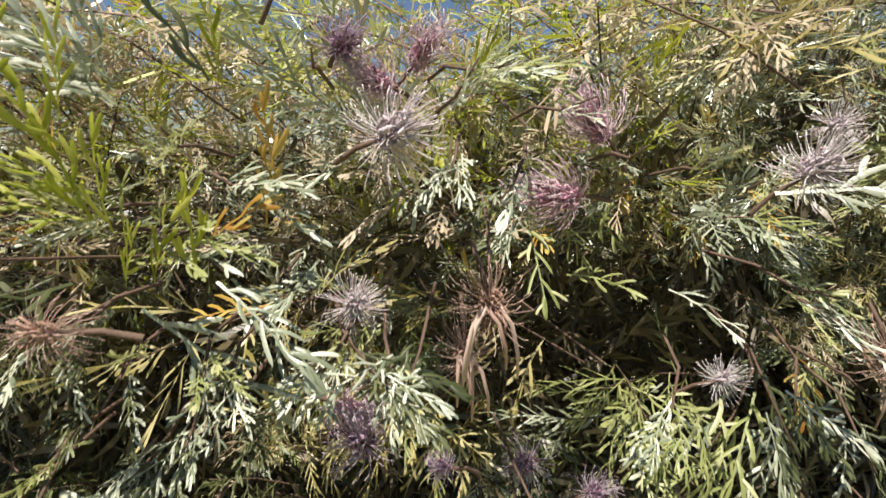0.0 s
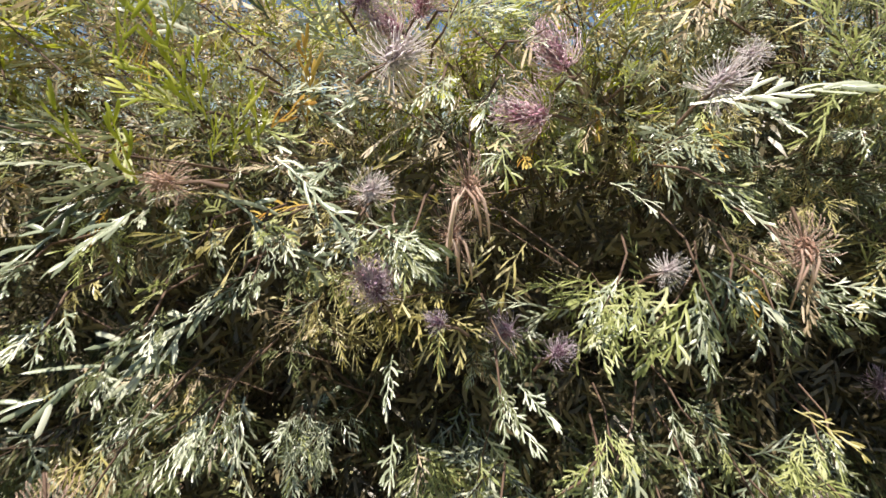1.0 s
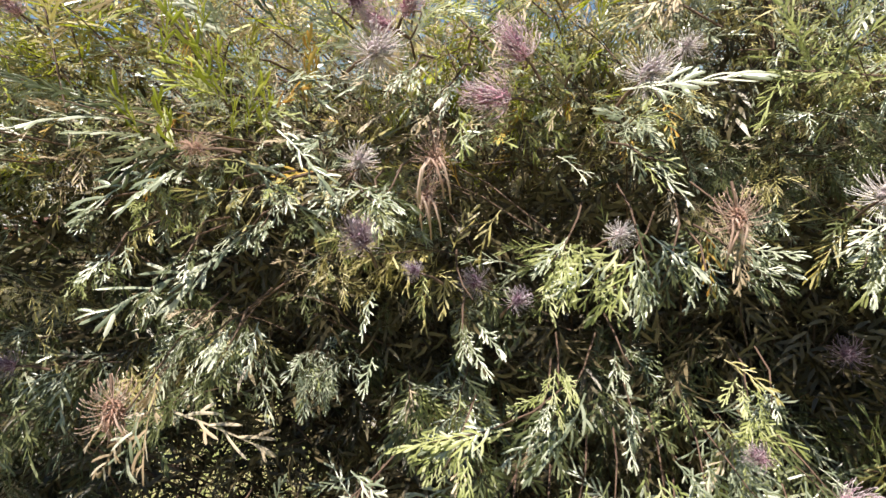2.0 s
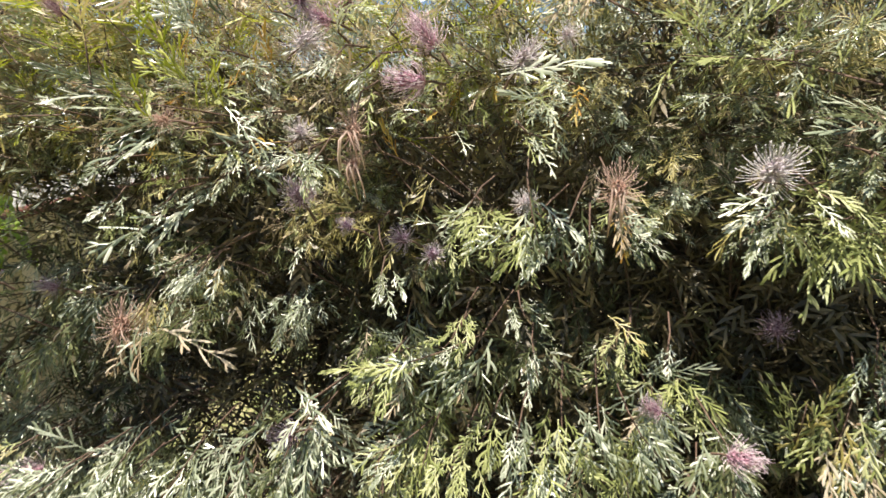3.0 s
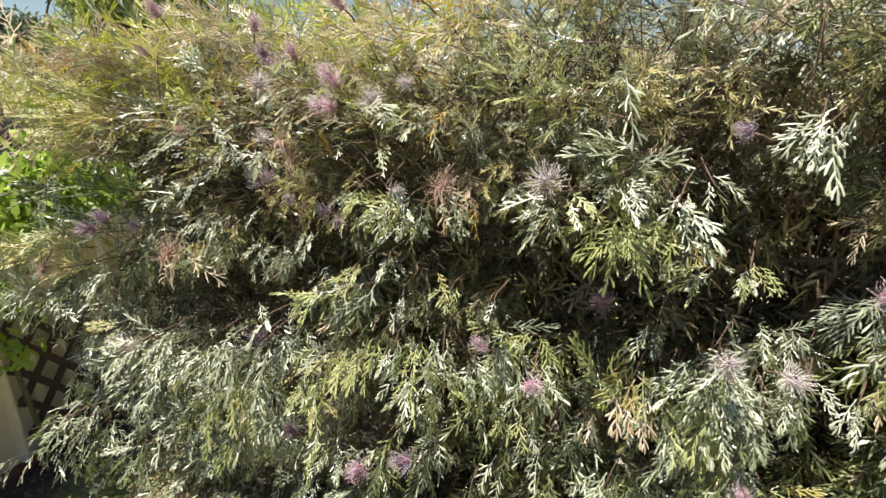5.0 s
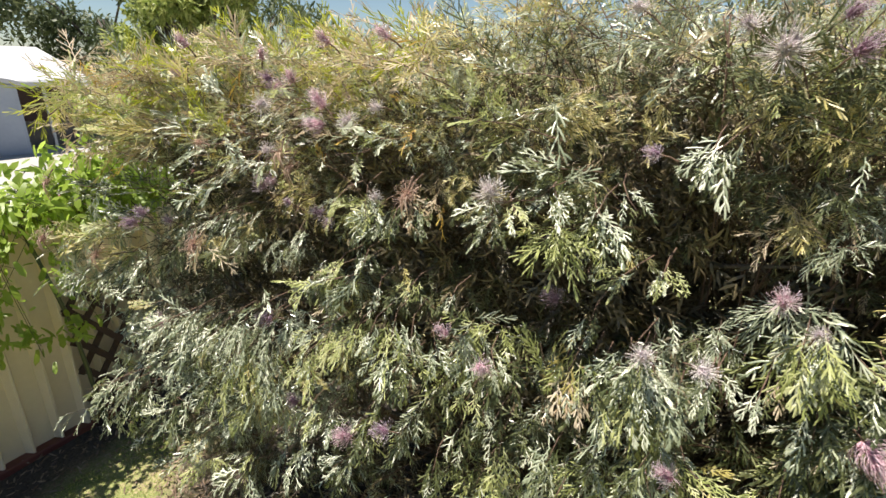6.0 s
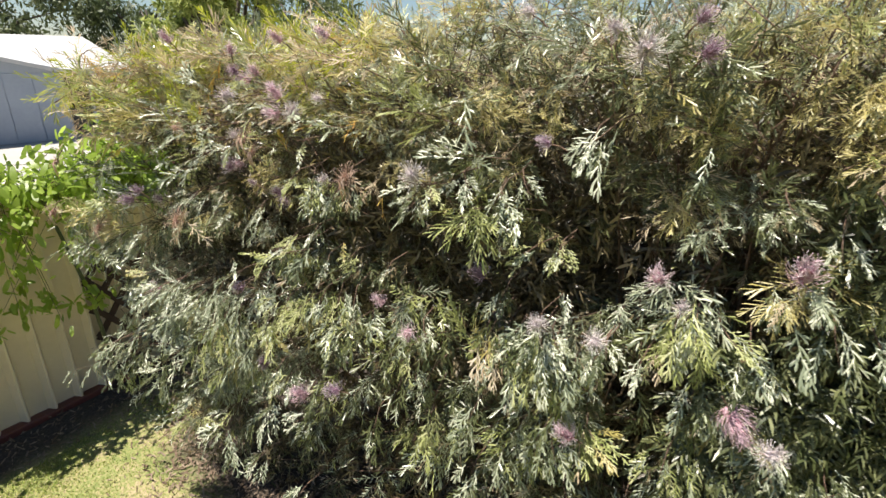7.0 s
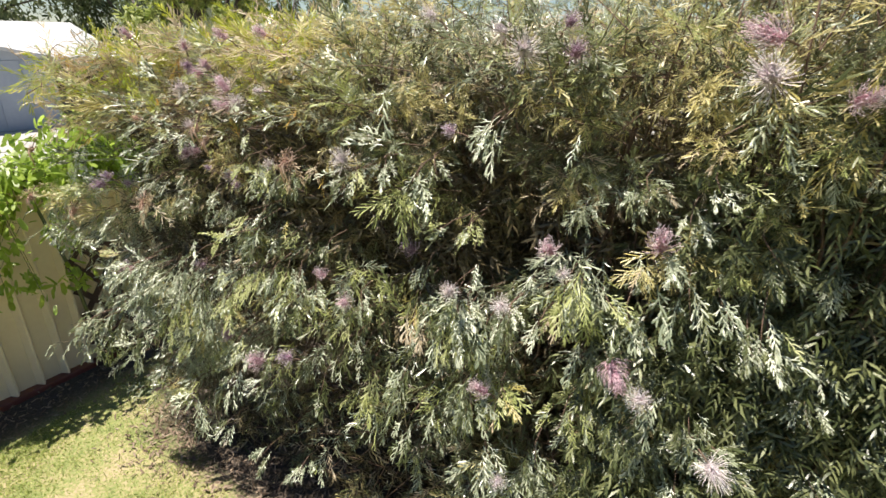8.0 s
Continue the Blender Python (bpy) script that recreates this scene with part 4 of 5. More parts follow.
KINDS = ("silver", "olive", "green", "lime", "dry", "inner", "amber", "fresh")
stems, LP, LD, LN, LS, LK, LDEP, LFACE = grow_leaves()
part_mesh("stem_growth", mesh_of("stem_growth", *stems, TWIG), shrub, "thin brown leafy stems", "stuff")

# leaves that stand out singly: x, y, z of the stalk's foot and the way to the tip
# leafy shoots that stand out: the same, and the half width of the fan
DRY_LEAVES = [(-0.36, 0.33, 1.87, 0.14, 0, -0.04), (0.07, 0.42, 2.28, -0.01, -0.05, -0.09)]
DRY_SHOOTS = [(-0.41, 0.33, 1.89, -0.18, -0.05, -0.22, 0.05), (0.05, 0.42, 2.28, 0, -0.05, -0.09, 0.01), (0.49, 0.53, 2.15, 0.06, -0.05, -0.08, 0.02), (0.97, 0.68, 1.65, 0.07, -0.05, -0.14, 0.05)]
GREEN_SHOOTS = [(-0.29, 0.33, 2.13, 0.01, -0.05, -0.01, 0.02), (-0.24, 0.36, 2.21, 0.01, -0.05, -0.01, 0.02), (-0.15, 0.38, 2.17, 0.03, -0.05, -0, 0.01), (0.39, 0.48, 1.49, 0.08, -0.05, -0.05, 0.05)]
LIME_LEAVES = [(-0.33, 0.37, 2.33, 0.04, -0.05, -0.05), (-0.24, 0.38, 2.3, 0.06, -0.02, 0.02), (-0.22, 0.37, 2.23, 0.01, -0.05, 0.03), (0.08, 0.43, 2.33, 0.01, -0.05, -0.05),
    (0.12, 0.43, 2.28, 0.03, -0.05, 0.01), (0.21, 0.47, 2.07, 0.01, -0.05, -0.03), (1.89, 0.84, 2.28, 0.06, -0.05, 0), (2.03, 0.89, 1.92, 0.06, -0.05, -0.02)]
LIME_SHOOTS_A = [(-0.37, 0.29, 1.26, -0.08, -0.05, -0.23, 0.13), (-0.31, 0.33, 1.38, -0.08, -0.05, -0.24, 0.08), (-0.28, 0.34, 2.16, 0.02, -0.05, 0.02, 0.01), (-0.25, 0.38, 2.34, -0.02, -0.05, 0.02, 0.02),
    (-0.24, 0.38, 2.33, 0, -0.05, 0.05, 0.03), (-0.21, 0.38, 2.32, 0.05, -0.05, 0.04, 0.02), (-0.2, 0.38, 2.32, 0.08, -0.05, 0.03, 0.01), (-0.19, 0.39, 2.39, -0, -0.05, 0.03, 0.01),
    (-0.18, 0.38, 2.22, 0.02, -0.05, -0, 0.01), (-0.03, 0.39, 2.2, 0.03, -0.05, -0.04, 0.01), (0.02, 0.43, 2.43, 0.04, -0.05, 0.06, 0.01), (0.02, 0.44, 1.24, -0.02, -0.1, -0.1, 0.05),
    (0.04, 0.43, 2.45, 0.08, -0.05, 0.01, 0.01), (0.05, 0.46, 1.2, -0.11, -0.05, -0.1, 0.03)]
LIME_SHOOTS_B = [(0.08, 0.41, 1.53, -0.02, -0.05, -0.11, 0.05), (0.08, 0.41, 1.79, -0.04, -0.05, -0.06, 0.03), (0.12, 0.42, 1.64, -0.1, -0.05, -0.04, 0.04), (0.13, 0.43, 1.82, -0.21, -0.05, -0.04, 0.02),
    (0.17, 0.43, 1.61, -0.02, -0.05, -0.11, 0.04), (0.22, 0.44, 1.88, -0.02, -0.05, -0.02, 0.03), (0.23, 0.44, 2.37, -0, -0.05, 0.03, 0.01), (0.24, 0.46, 1.92, -0, -0.05, -0.02, 0.03),
    (0.24, 0.47, 2.13, -0.05, -0.05, -0.06, 0.03), (0.29, 0.47, 1.68, -0.03, -0.05, -0.08, 0.05), (0.34, 0.46, 2.26, 0.06, -0.05, -0.01, 0.01), (0.34, 0.53, 2.09, -0.1, -0.05, -0.09, 0.03),
    (0.43, 0.5, 1.71, 0.02, -0.05, -0.11, 0.05), (0.53, 0.49, 1.91, -0.01, -0.05, -0.02, 0.03)]
LIME_SHOOTS_C = [(0.69, 0.57, 1.54, -0.03, -0.05, -0.09, 0.04), (0.72, 0.6, 1.19, -0.03, -0.05, -0.14, 0.05), (0.78, 0.61, 1.27, -0, -0.05, -0.3, 0.05), (0.8, 0.58, 2.17, 0.07, -0.05, -0.04, 0.03),
    (0.99, 0.69, 1.99, 0.05, -0.05, 0.03, 0.02), (1.08, 0.7, 2.01, -0.07, -0.05, -0.04, 0.03), (1.12, 0.69, 1.61, 0.07, -0.05, -0.13, 0.08), (1.15, 0.7, 1.65, 0.03, -0.05, -0.14, 0.04),
    (1.15, 0.7, 1.73, 0.01, -0.05, -0.13, 0.05), (1.17, 0.72, 2.03, -0, -0.05, -0.05, 0.02), (1.18, 0.72, 2.02, 0.03, -0.05, -0.03, 0.04), (1.49, 0.79, 1.86, 0, -0.05, -0.15, 0.07),
    (1.53, 0.81, 1.42, -0, -0.05, -0.1, 0.08), (1.54, 0.8, 1.89, 0.03, -0.05, -0.09, 0.04)]
LIME_SHOOTS_D = [(1.62, 0.83, 1.87, 0.1, -0.05, -0.03, 0.03), (1.74, 0.92, 1.55, 0.05, -0.05, -0.06, 0.04)]
OLIVE_LEAVES = [(0.49, 0.49, 1.95, 0.06, -0.05, -0.02)]
OLIVE_SHOOTS = [(-0.78, 0.26, 1.53, -0.07, -0.09, -0, 0.04), (-0.74, 0.3, 2.27, -0.09, -0.21, 0.08, 0.07), (-0.73, 0.31, 2.33, -0.11, -0.26, 0.13, 0.07), (-0.22, 0.35, 1.38, 0.06, -0.05, -0.18, 0.08),
    (-0.09, 0.41, 2.45, 0.01, -0.05, 0.02, 0.01), (0.1, 0.41, 1.46, 0.09, -0.05, -0.04, 0.04), (0.89, 0.67, 1.68, -0.02, -0.05, 0.17, 0.03), (0.97, 0.69, 1.7, -0.04, -0.05, -0.16, 0.06),
    (1.34, 0.74, 1.45, 0.11, -0.05, 0.01, 0.06)]
SILVER_LEAVES_A = [(-0.35, 0.39, 2.25, -0.11, -0.05, -0.07), (-0.31, 0.35, 2.24, -0.02, -0.05, -0.03), (-0.3, 0.35, 2.24, 0.03, -0.05, -0.01), (-0.27, 0.38, 2.11, -0.1, -0.12, -0.05),
    (-0.26, 0.39, 2.46, 0, -0.05, 0.01), (-0.25, 0.39, 2.43, 0.02, -0.05, 0.02), (-0.25, 0.39, 2.45, -0.02, -0.05, 0.03), (-0.25, 0.41, 2.26, 0.11, -0, -0.09),
    (-0.24, 0.39, 2.44, -0.01, -0.05, 0.01), (-0.23, 0.39, 2.43, -0.04, -0.05, 0.02), (-0.22, 0.36, 2.15, -0.12, -0.05, -0.1), (-0.16, 0.39, 2.29, 0.07, -0.05, -0.05),
    (-0.09, 0.38, 1.76, 0.1, -0.05, -0.04), (-0.09, 0.4, 2.3, -0.02, -0.05, -0.03), (-0.04, 0.37, 1.96, 0, -0.05, -0.02), (-0.04, 0.38, 2.06, 0, -0.05, -0.02)]
SILVER_LEAVES_B = [(-0.03, 0.4, 2.22, -0.04, -0.05, -0.01), (0.1, 0.42, 1.98, 0.03, -0.05, -0.03), (0.11, 0.43, 2.01, 0.04, -0.05, -0.03), (0.22, 0.45, 2.26, 0.03, -0.05, -0.01),
    (0.29, 0.44, 2.35, 0.14, -0.05, 0), (0.34, 0.46, 2.25, 0.05, -0.05, -0.03), (0.37, 0.45, 2.35, 0.02, -0.05, -0.03), (0.38, 0.49, 2.06, -0.03, -0.05, -0.04),
    (0.5, 0.48, 2.13, 0.04, -0.05, 0), (0.52, 0.49, 2.1, 0.03, -0.05, -0), (0.7, 0.59, 1.68, 0, -0.05, -0.1), (0.86, 0.66, 2.44, 0.05, -0.05, -0.12),
    (0.89, 0.61, 2.2, 0.05, -0.05, -0.06), (0.9, 0.62, 2.27, -0.12, -0.05, -0), (0.92, 0.62, 2.24, 0.06, -0.05, 0.06), (0.92, 0.62, 2.26, 0.09, -0.05, 0.02)]
SILVER_LEAVES_C = [(-0.15, 0.34, 2.30, 0.07, -0.02, -0.05), (1.01, 0.64, 2.16, 0.04, -0.05, -0.05), (1.21, 0.72, 1.91, 0.03, -0.05, -0.05), (1.25, 0.73, 2.35, 0.02, -0.05, -0.12), (1.5, 0.76, 2.36, 0.01, -0.05, -0.07),
    (1.73, 0.87, 1.96, 0.06, -0.05, -0.14)]
SILVER_SHOOTS_A = [(-1.05, 0.07, 1.05, -0.17, -0.09, -0.17, 0.05), (-1.04, 0.1, 1.1, -0.26, -0.13, -0.12, 0.05), (-1, 0.2, 1.13, -0.03, -0.14, -0.08, 0.11), (-0.95, 0.21, 1.05, -0.02, -0.12, -0.07, 0.08),
    (-0.92, 0.12, 1.12, -0.2, -0.08, -0.12, 0.06), (-0.73, 0.23, 1, -0.06, -0.05, -0.17, 0.1), (-0.61, 0.24, 1.51, -0.07, -0.14, -0.04, 0.06), (-0.49, 0.26, 1.45, -0.02, -0.11, -0.1, 0.07),
    (-0.47, 0.28, 1.56, -0.04, -0.12, -0.09, 0.06), (-0.41, 0.32, 2.19, 0.01, -0.05, -0, 0.01), (-0.39, 0.31, 2.13, 0.01, -0.05, -0.02, 0.02), (-0.37, 0.32, 1.51, -0.05, -0.18, -0.12, 0.06),
    (-0.37, 0.4, 2.3, -0.12, -0.23, 0.08, 0.06), (-0.34, 0.31, 2.08, 0.02, -0.05, -0.01, 0.01)]
SILVER_SHOOTS_B = [(-0.28, 0.32, 0.75, 0.13, -0.05, -0.17, 0.05), (-0.27, 0.36, 2.24, 0.03, -0.05, -0.01, 0.01), (-0.26, 0.32, 2.01, -0.03, -0.05, 0, 0.03), (-0.26, 0.37, 2.26, 0, -0.05, 0.01, 0.01),
    (-0.25, 0.37, 2, -0.06, -0.05, -0.06, 0.03), (-0.23, 0.33, 2.01, -0.01, -0.05, -0.04, 0.03), (-0.23, 0.35, 1.54, -0.04, -0.05, -0.19, 0.08), (-0.21, 0.36, 2.16, -0.01, -0.05, -0.01, 0.01),
    (-0.19, 0.37, 2.17, 0.01, -0.05, -0.01, 0.01), (-0.17, 0.45, 0.91, 0.05, -0.14, -0.19, 0.1), (-0.16, 0.38, 2.21, 0.01, -0.05, -0.01, 0.01), (-0.15, 0.39, 2.36, 0.08, -0.05, 0.01, 0.01),
    (-0.12, 0.37, 1.59, -0.04, -0.05, -0.1, 0.04), (-0.11, 0.38, 1.68, -0.15, -0.05, -0.09, 0.02)]
SILVER_SHOOTS_C = [(-0.11, 0.39, 2.27, 0.03, -0.04, -0.01, 0.01), (-0.1, 0.37, 1.47, 0.06, -0.05, -0.13, 0.05), (-0.08, 0.39, 2.22, -0.03, -0.05, -0.02, 0.01), (-0.05, 0.39, 2.21, 0.08, -0.05, -0.04, 0.01),
    (-0.01, 0.4, 2.22, -0.02, -0.05, -0.04, 0.02), (0.02, 0.42, 2.38, -0.01, -0.05, -0.02, 0.01), (0.07, 0.43, 2.36, -0.04, -0.05, -0.04, 0.01), (0.09, 0.42, 2, 0.01, -0.05, -0.04, 0.01),
    (0.09, 0.42, 2.07, 0.04, -0.05, -0.03, 0.03), (0.11, 0.44, 2.42, 0.05, -0.05, 0.02, 0.01), (0.17, 0.44, 2.38, 0.01, -0.05, 0.02, 0.01), (0.25, 0.48, 1.84, -0.1, -0.05, -0.15, 0.04),
    (0.34, 0.48, 1.95, 0.03, -0.05, -0.03, 0.04), (0.35, 0.48, 1.69, -0.01, -0.05, -0.09, 0.03)]
SILVER_SHOOTS_D = [(0.35, 0.48, 2.13, 0.04, -0.05, -0.11, 0.04), (0.37, 0.5, 1.83, 0.03, -0.05, -0.07, 0.04), (0.41, 0.53, 2.1, -0.04, -0.05, -0.1, 0.04), (0.45, 0.49, 2.09, 0.01, -0.05, -0.06, 0.02),
    (0.5, 0.51, 1.71, 0.03, -0.05, -0.13, 0.04), (0.51, 0.53, 2.1, 0.07, -0.05, -0.04, 0.03), (0.58, 0.53, 1.69, 0.08, -0.05, -0.06, 0.04), (0.6, 0.5, 1.24, -0, -0.05, -0.16, 0.04),
    (0.61, 0.57, 1.85, -0.01, -0.05, -0.06, 0.02), (0.66, 0.56, 1.39, -0.03, -0.05, -0.15, 0.05), (0.71, 0.57, 2.09, -0.05, -0.05, -0.04, 0.02), (0.73, 0.59, 1.48, 0.04, -0.05, -0.03, 0.03),
    (0.74, 0.57, 2.12, 0.03, -0.05, -0.07, 0.04), (0.74, 0.57, 2.14, -0.06, -0.05, -0.05, 0.02)]
SILVER_SHOOTS_E = [(0.75, 0.61, 1.65, 0.08, -0.05, -0.05, 0.04), (0.76, 0.57, 2.18, -0.13, -0.05, 0.02, 0.03), (0.77, 0.6, 1.46, -0.04, -0.05, -0.13, 0.05), (0.87, 0.61, 2.21, -0.04, -0.05, -0.02, 0.04),
    (0.9, 0.62, 2.28, -0.14, -0.05, 0.04, 0.02), (0.91, 0.61, 2.21, 0.07, -0.05, -0.03, 0.02), (0.95, 0.62, 1.38, -0.05, -0.05, -0.19, 0.07), (0.96, 0.62, 1.12, -0.03, -0.05, -0.2, 0.06),
    (1, 0.71, 1.84, -0.01, -0.05, -0.09, 0.04), (1.01, 0.64, 2.18, -0.02, -0.05, -0.08, 0.04), (1.03, 0.65, 2.15, 0.12, -0.05, -0.07, 0.02), (1.03, 0.69, 1.69, 0.02, -0.05, -0.13, 0.03),
    (1.04, 0.68, 1.62, -0.02, -0.05, -0.22, 0.06), (1.07, 0.67, 2.22, 0.07, -0.05, -0.05, 0.02)]
SILVER_SHOOTS_F = [(1.11, 0.7, 1.77, -0.08, -0.05, -0.14, 0.05), (1.12, 0.7, 1.74, -0.07, -0.05, -0.11, 0.05), (1.15, 0.7, 1.73, 0.09, -0.05, -0.07, 0.05), (1.19, 0.71, 1.75, 0.07, -0.05, -0.04, 0.05),
    (1.2, 0.68, 1.45, -0.07, -0.05, -0.2, 0.06), (1.2, 0.7, 1.68, 0.05, -0.05, -0.13, 0.06), (1.23, 0.69, 1.39, 0.07, -0.05, -0.11, 0.07), (1.23, 0.72, 2.34, -0.01, -0.05, -0.09, 0.02),
    (1.25, 0.73, 2.36, -0.09, -0.05, -0.08, 0.04), (1.26, 0.71, 1.66, 0.02, -0.05, -0.11, 0.04), (1.29, 0.72, 1.18, 0.09, -0.05, -0.04, 0.04), (1.31, 0.72, 1.72, -0.01, -0.05, -0.1, 0.03),
    (1.32, 0.73, 1.75, -0.03, -0.05, -0.09, 0.03), (1.34, 0.73, 1.77, 0.03, -0.05, -0.04, 0.03)]
SILVER_SHOOTS_G = [(1.43, 0.76, 1.75, -0.02, -0.05, -0.09, 0.03), (1.47, 0.76, 1.22, 0.06, -0.05, -0.07, 0.06), (1.56, 0.84, 1.67, 0.01, -0.05, -0.15, 0.04), (1.61, 0.86, 1.43, 0.08, -0.05, -0.11, 0.06),
    (1.7, 0.9, 1.41, 0.06, -0.05, -0.12, 0.05), (1.7, 0.91, 1.56, -0.03, -0.05, -0.11, 0.05), (1.78, 0.89, 2.15, 0.02, -0.05, -0.06, 0.05), (1.78, 0.91, 1.34, 0.04, -0.05, -0.11, 0.06),
    (1.82, 0.88, 1.93, 0.05, -0.05, -0.12, 0.05), (1.84, 0.86, 2.25, 0.06, -0.05, -0.03, 0.02), (1.88, 0.91, 1.46, 0.03, -0.05, -0.12, 0.06), (1.9, 0.89, 1.94, 0.07, -0.05, -0.06, 0.02),
    (1.9, 0.9, 1.48, -0.09, -0.05, -0.01, 0.03), (1.95, 0.88, 1.45, 0.15, -0.05, 0.07, 0.05)]
SILVER_SHOOTS_H = [(1.98, 0.87, 1.5, 0.08, -0.05, 0.06, 0.03), (2, 0.89, 1.9, 0.03, -0.05, -0.12, 0.06), (2.04, 0.88, 1.85, 0.07, -0.05, -0.06, 0.03)]
END_SHOOTS = [(-1.02, 0.25, 1.66, -0.0, -0.24, -0.12, 0.05), (-0.92, 0.36, 1.88, -0.06, -0.17, 0.08, 0.06), (-1.02, 0.26, 2.01, -0.05, -0.19, 0.06, 0.05), (-0.92, 0.41, 1.49, -0.02, -0.19, -0.06, 0.05), (-1.12, 0.15, 1.64, -0.0, -0.17, -0.05, 0.04), (-0.95, 0.39, 2.01, -0.07, -0.19, 0.1, 0.05), (-0.9, 0.33, 1.7, -0.0, -0.15, -0.07, 0.05)]
END_TAN_SHOOTS = [(-1.0, 0.31, 1.71, -0.05, -0.21, 0.02, 0.05), (-1.0, 0.27, 1.84, -0.06, -0.21, 0.06, 0.05), (-1.1, 0.2, 1.78, -0.05, -0.19, 0.07, 0.04)]
END_DULL_SHOOTS = [(-0.98, 0.29, 1.6, -0.01, -0.17, -0.04, 0.05)]

# leaves and shoots of the crown's near corner
CORNER_SILVER = [(-0.25, 0.42, 2.42, -0.06, -0.02, 0.07), (-0.25, 0.42, 2.42, -0.07, -0.02, 0.05), (-0.24, 0.40, 2.43, -0.01, -0.02, 0.06), (-0.27, 0.30, 2.25, -0.07, -0.02, -0.05)]
CORNER_LIME = [(-0.22, 0.33, 2.34, -0.06, -0.02, 0.02), (-0.22, 0.33, 2.34, -0.01, -0.02, 0.06), (-0.21, 0.33, 2.34, 0.0, -0.02, 0.05), (-0.22, 0.33, 2.36, -0.05, -0.02, 0.025), (-0.17, 0.36, 2.31, 0.01, -0.02, 0.04),
    (-0.20, 0.36, 2.30, 0.02, -0.02, 0.04), (-0.22, 0.36, 2.30, 0.02, -0.02, 0.03), (-0.16, 0.40, 2.45, 0.0, -0.02, 0.04), (-0.23, 0.31, 2.40, -0.02, -0.02, 0.04), (-0.28, 0.31, 2.38, 0.03, -0.02, 0.04),
    (-0.27, 0.30, 2.28, 0.0, -0.02, 0.05), (-0.32, 0.30, 2.30, -0.01, -0.02, 0.04), (-0.29, 0.34, 2.41, 0.02, -0.02, 0.05), (-0.24, 0.34, 2.41, 0.02, -0.02, 0.05)]
CORNER_GREEN = [(-0.16, 0.38, 2.44, -0.02, -0.02, 0.05), (-0.11, 0.40, 2.46, 0.0, -0.02, 0.05)]
CORNER_AMBER = [(-0.15, 0.48, 2.38, 0.0, -0.02, 0.04), (-0.13, 0.40, 2.34, 0.01, -0.02, 0.04), (-0.15, 0.36, 2.33, 0.03, -0.02, 0.02)]



def spaced_shoots(seed, west, east, low, top, gap, lean, size=1.0, deep=0.0):
    """Flat sprays that reach out of the face, spaced apart, with none in the hollows or before the trellis."""
    g = random.Random(seed)
    rows = []
    for _ in range(900):
        x, z = g.uniform(west, east), g.uniform(low, top)
        apart = all(math.hypot(x - r[0], (z - r[2]) * 1.15) > gap for r in rows)
        shut = any(math.hypot((x - hx) / (rx + 0.05), (z - hz) / (rz + 0.05)) < 1.0 for hx, hz, rx, rz in HOLLOWS)
        if apart and not shut and (x > -0.72 or z < 1.02):
            left = min(max((0.1 - x) / 1.0, 0), 1)
            rows.append((x, float(shrub_front(x)) - 0.05 - 0.08 * left + deep, z, size * (-0.15 * left + lean + g.gauss(0, 0.05)), -0.09 * size, size * (g.gauss(0, 0.05) - 0.07), size * g.uniform(0.06, 0.09)))
    return rows


SKIRT_SHOOTS = spaced_shoots(61, -1.0, 0.45, 0.62, 1.62, 0.185, 0.0)
EAST_SHOOTS = spaced_shoots(67, 1.66, 2.40, 1.0, 2.35, 0.22, 0.04, 0.75, 0.11)
CORNER_LEAVES = (("silver", CORNER_SILVER), ("fresh", CORNER_LIME), ("green", CORNER_GREEN), ("amber", CORNER_AMBER))
STANDING_LEAVES = (("silver", SILVER_LEAVES_A + SILVER_LEAVES_B + SILVER_LEAVES_C), ("lime", LIME_LEAVES), ("olive", OLIVE_LEAVES), ("dry", DRY_LEAVES))
STANDING_SHOOTS = (("silver", SILVER_SHOOTS_A + SILVER_SHOOTS_B + SILVER_SHOOTS_C + SILVER_SHOOTS_D + SILVER_SHOOTS_E + SILVER_SHOOTS_F + SILVER_SHOOTS_G + SILVER_SHOOTS_H + END_SHOOTS + [r for i, r in enumerate(SKIRT_SHOOTS) if i % 6] + EAST_SHOOTS[::4]), ("lime", LIME_SHOOTS_A + LIME_SHOOTS_B + LIME_SHOOTS_C + LIME_SHOOTS_D + SKIRT_SHOOTS[::6]), ("olive", OLIVE_SHOOTS + END_TAN_SHOOTS), ("dry", DRY_SHOOTS), ("green", GREEN_SHOOTS + END_DULL_SHOOTS + [r for i, r in enumerate(EAST_SHOOTS) if i % 4]))

# the hollows stay open down to the wood
out_ = np.zeros(len(LP), bool)
for bx, by, bz, br in PINK + PINK_HIGH + MAUVE + PALE + DRIED:
    out_ |= (np.hypot(LP[:, 0] + LD[:, 0] * 0.05 - bx, LP[:, 2] + LD[:, 2] * 0.05 - bz) < br * 1.4) & (LP[:, 1] < by + 0.03)
tips = LP + LD * (0.08 * LS)[:, None]
for hx, hz, rx, rz in HOLLOWS:
    out_ |= (((tips[:, 0] - hx) / rx) ** 2 + ((tips[:, 2] - hz) / rz) ** 2 < 0.85) & (tips[:, 1] < shrub_front(tips[:, 0]) + 0.24)
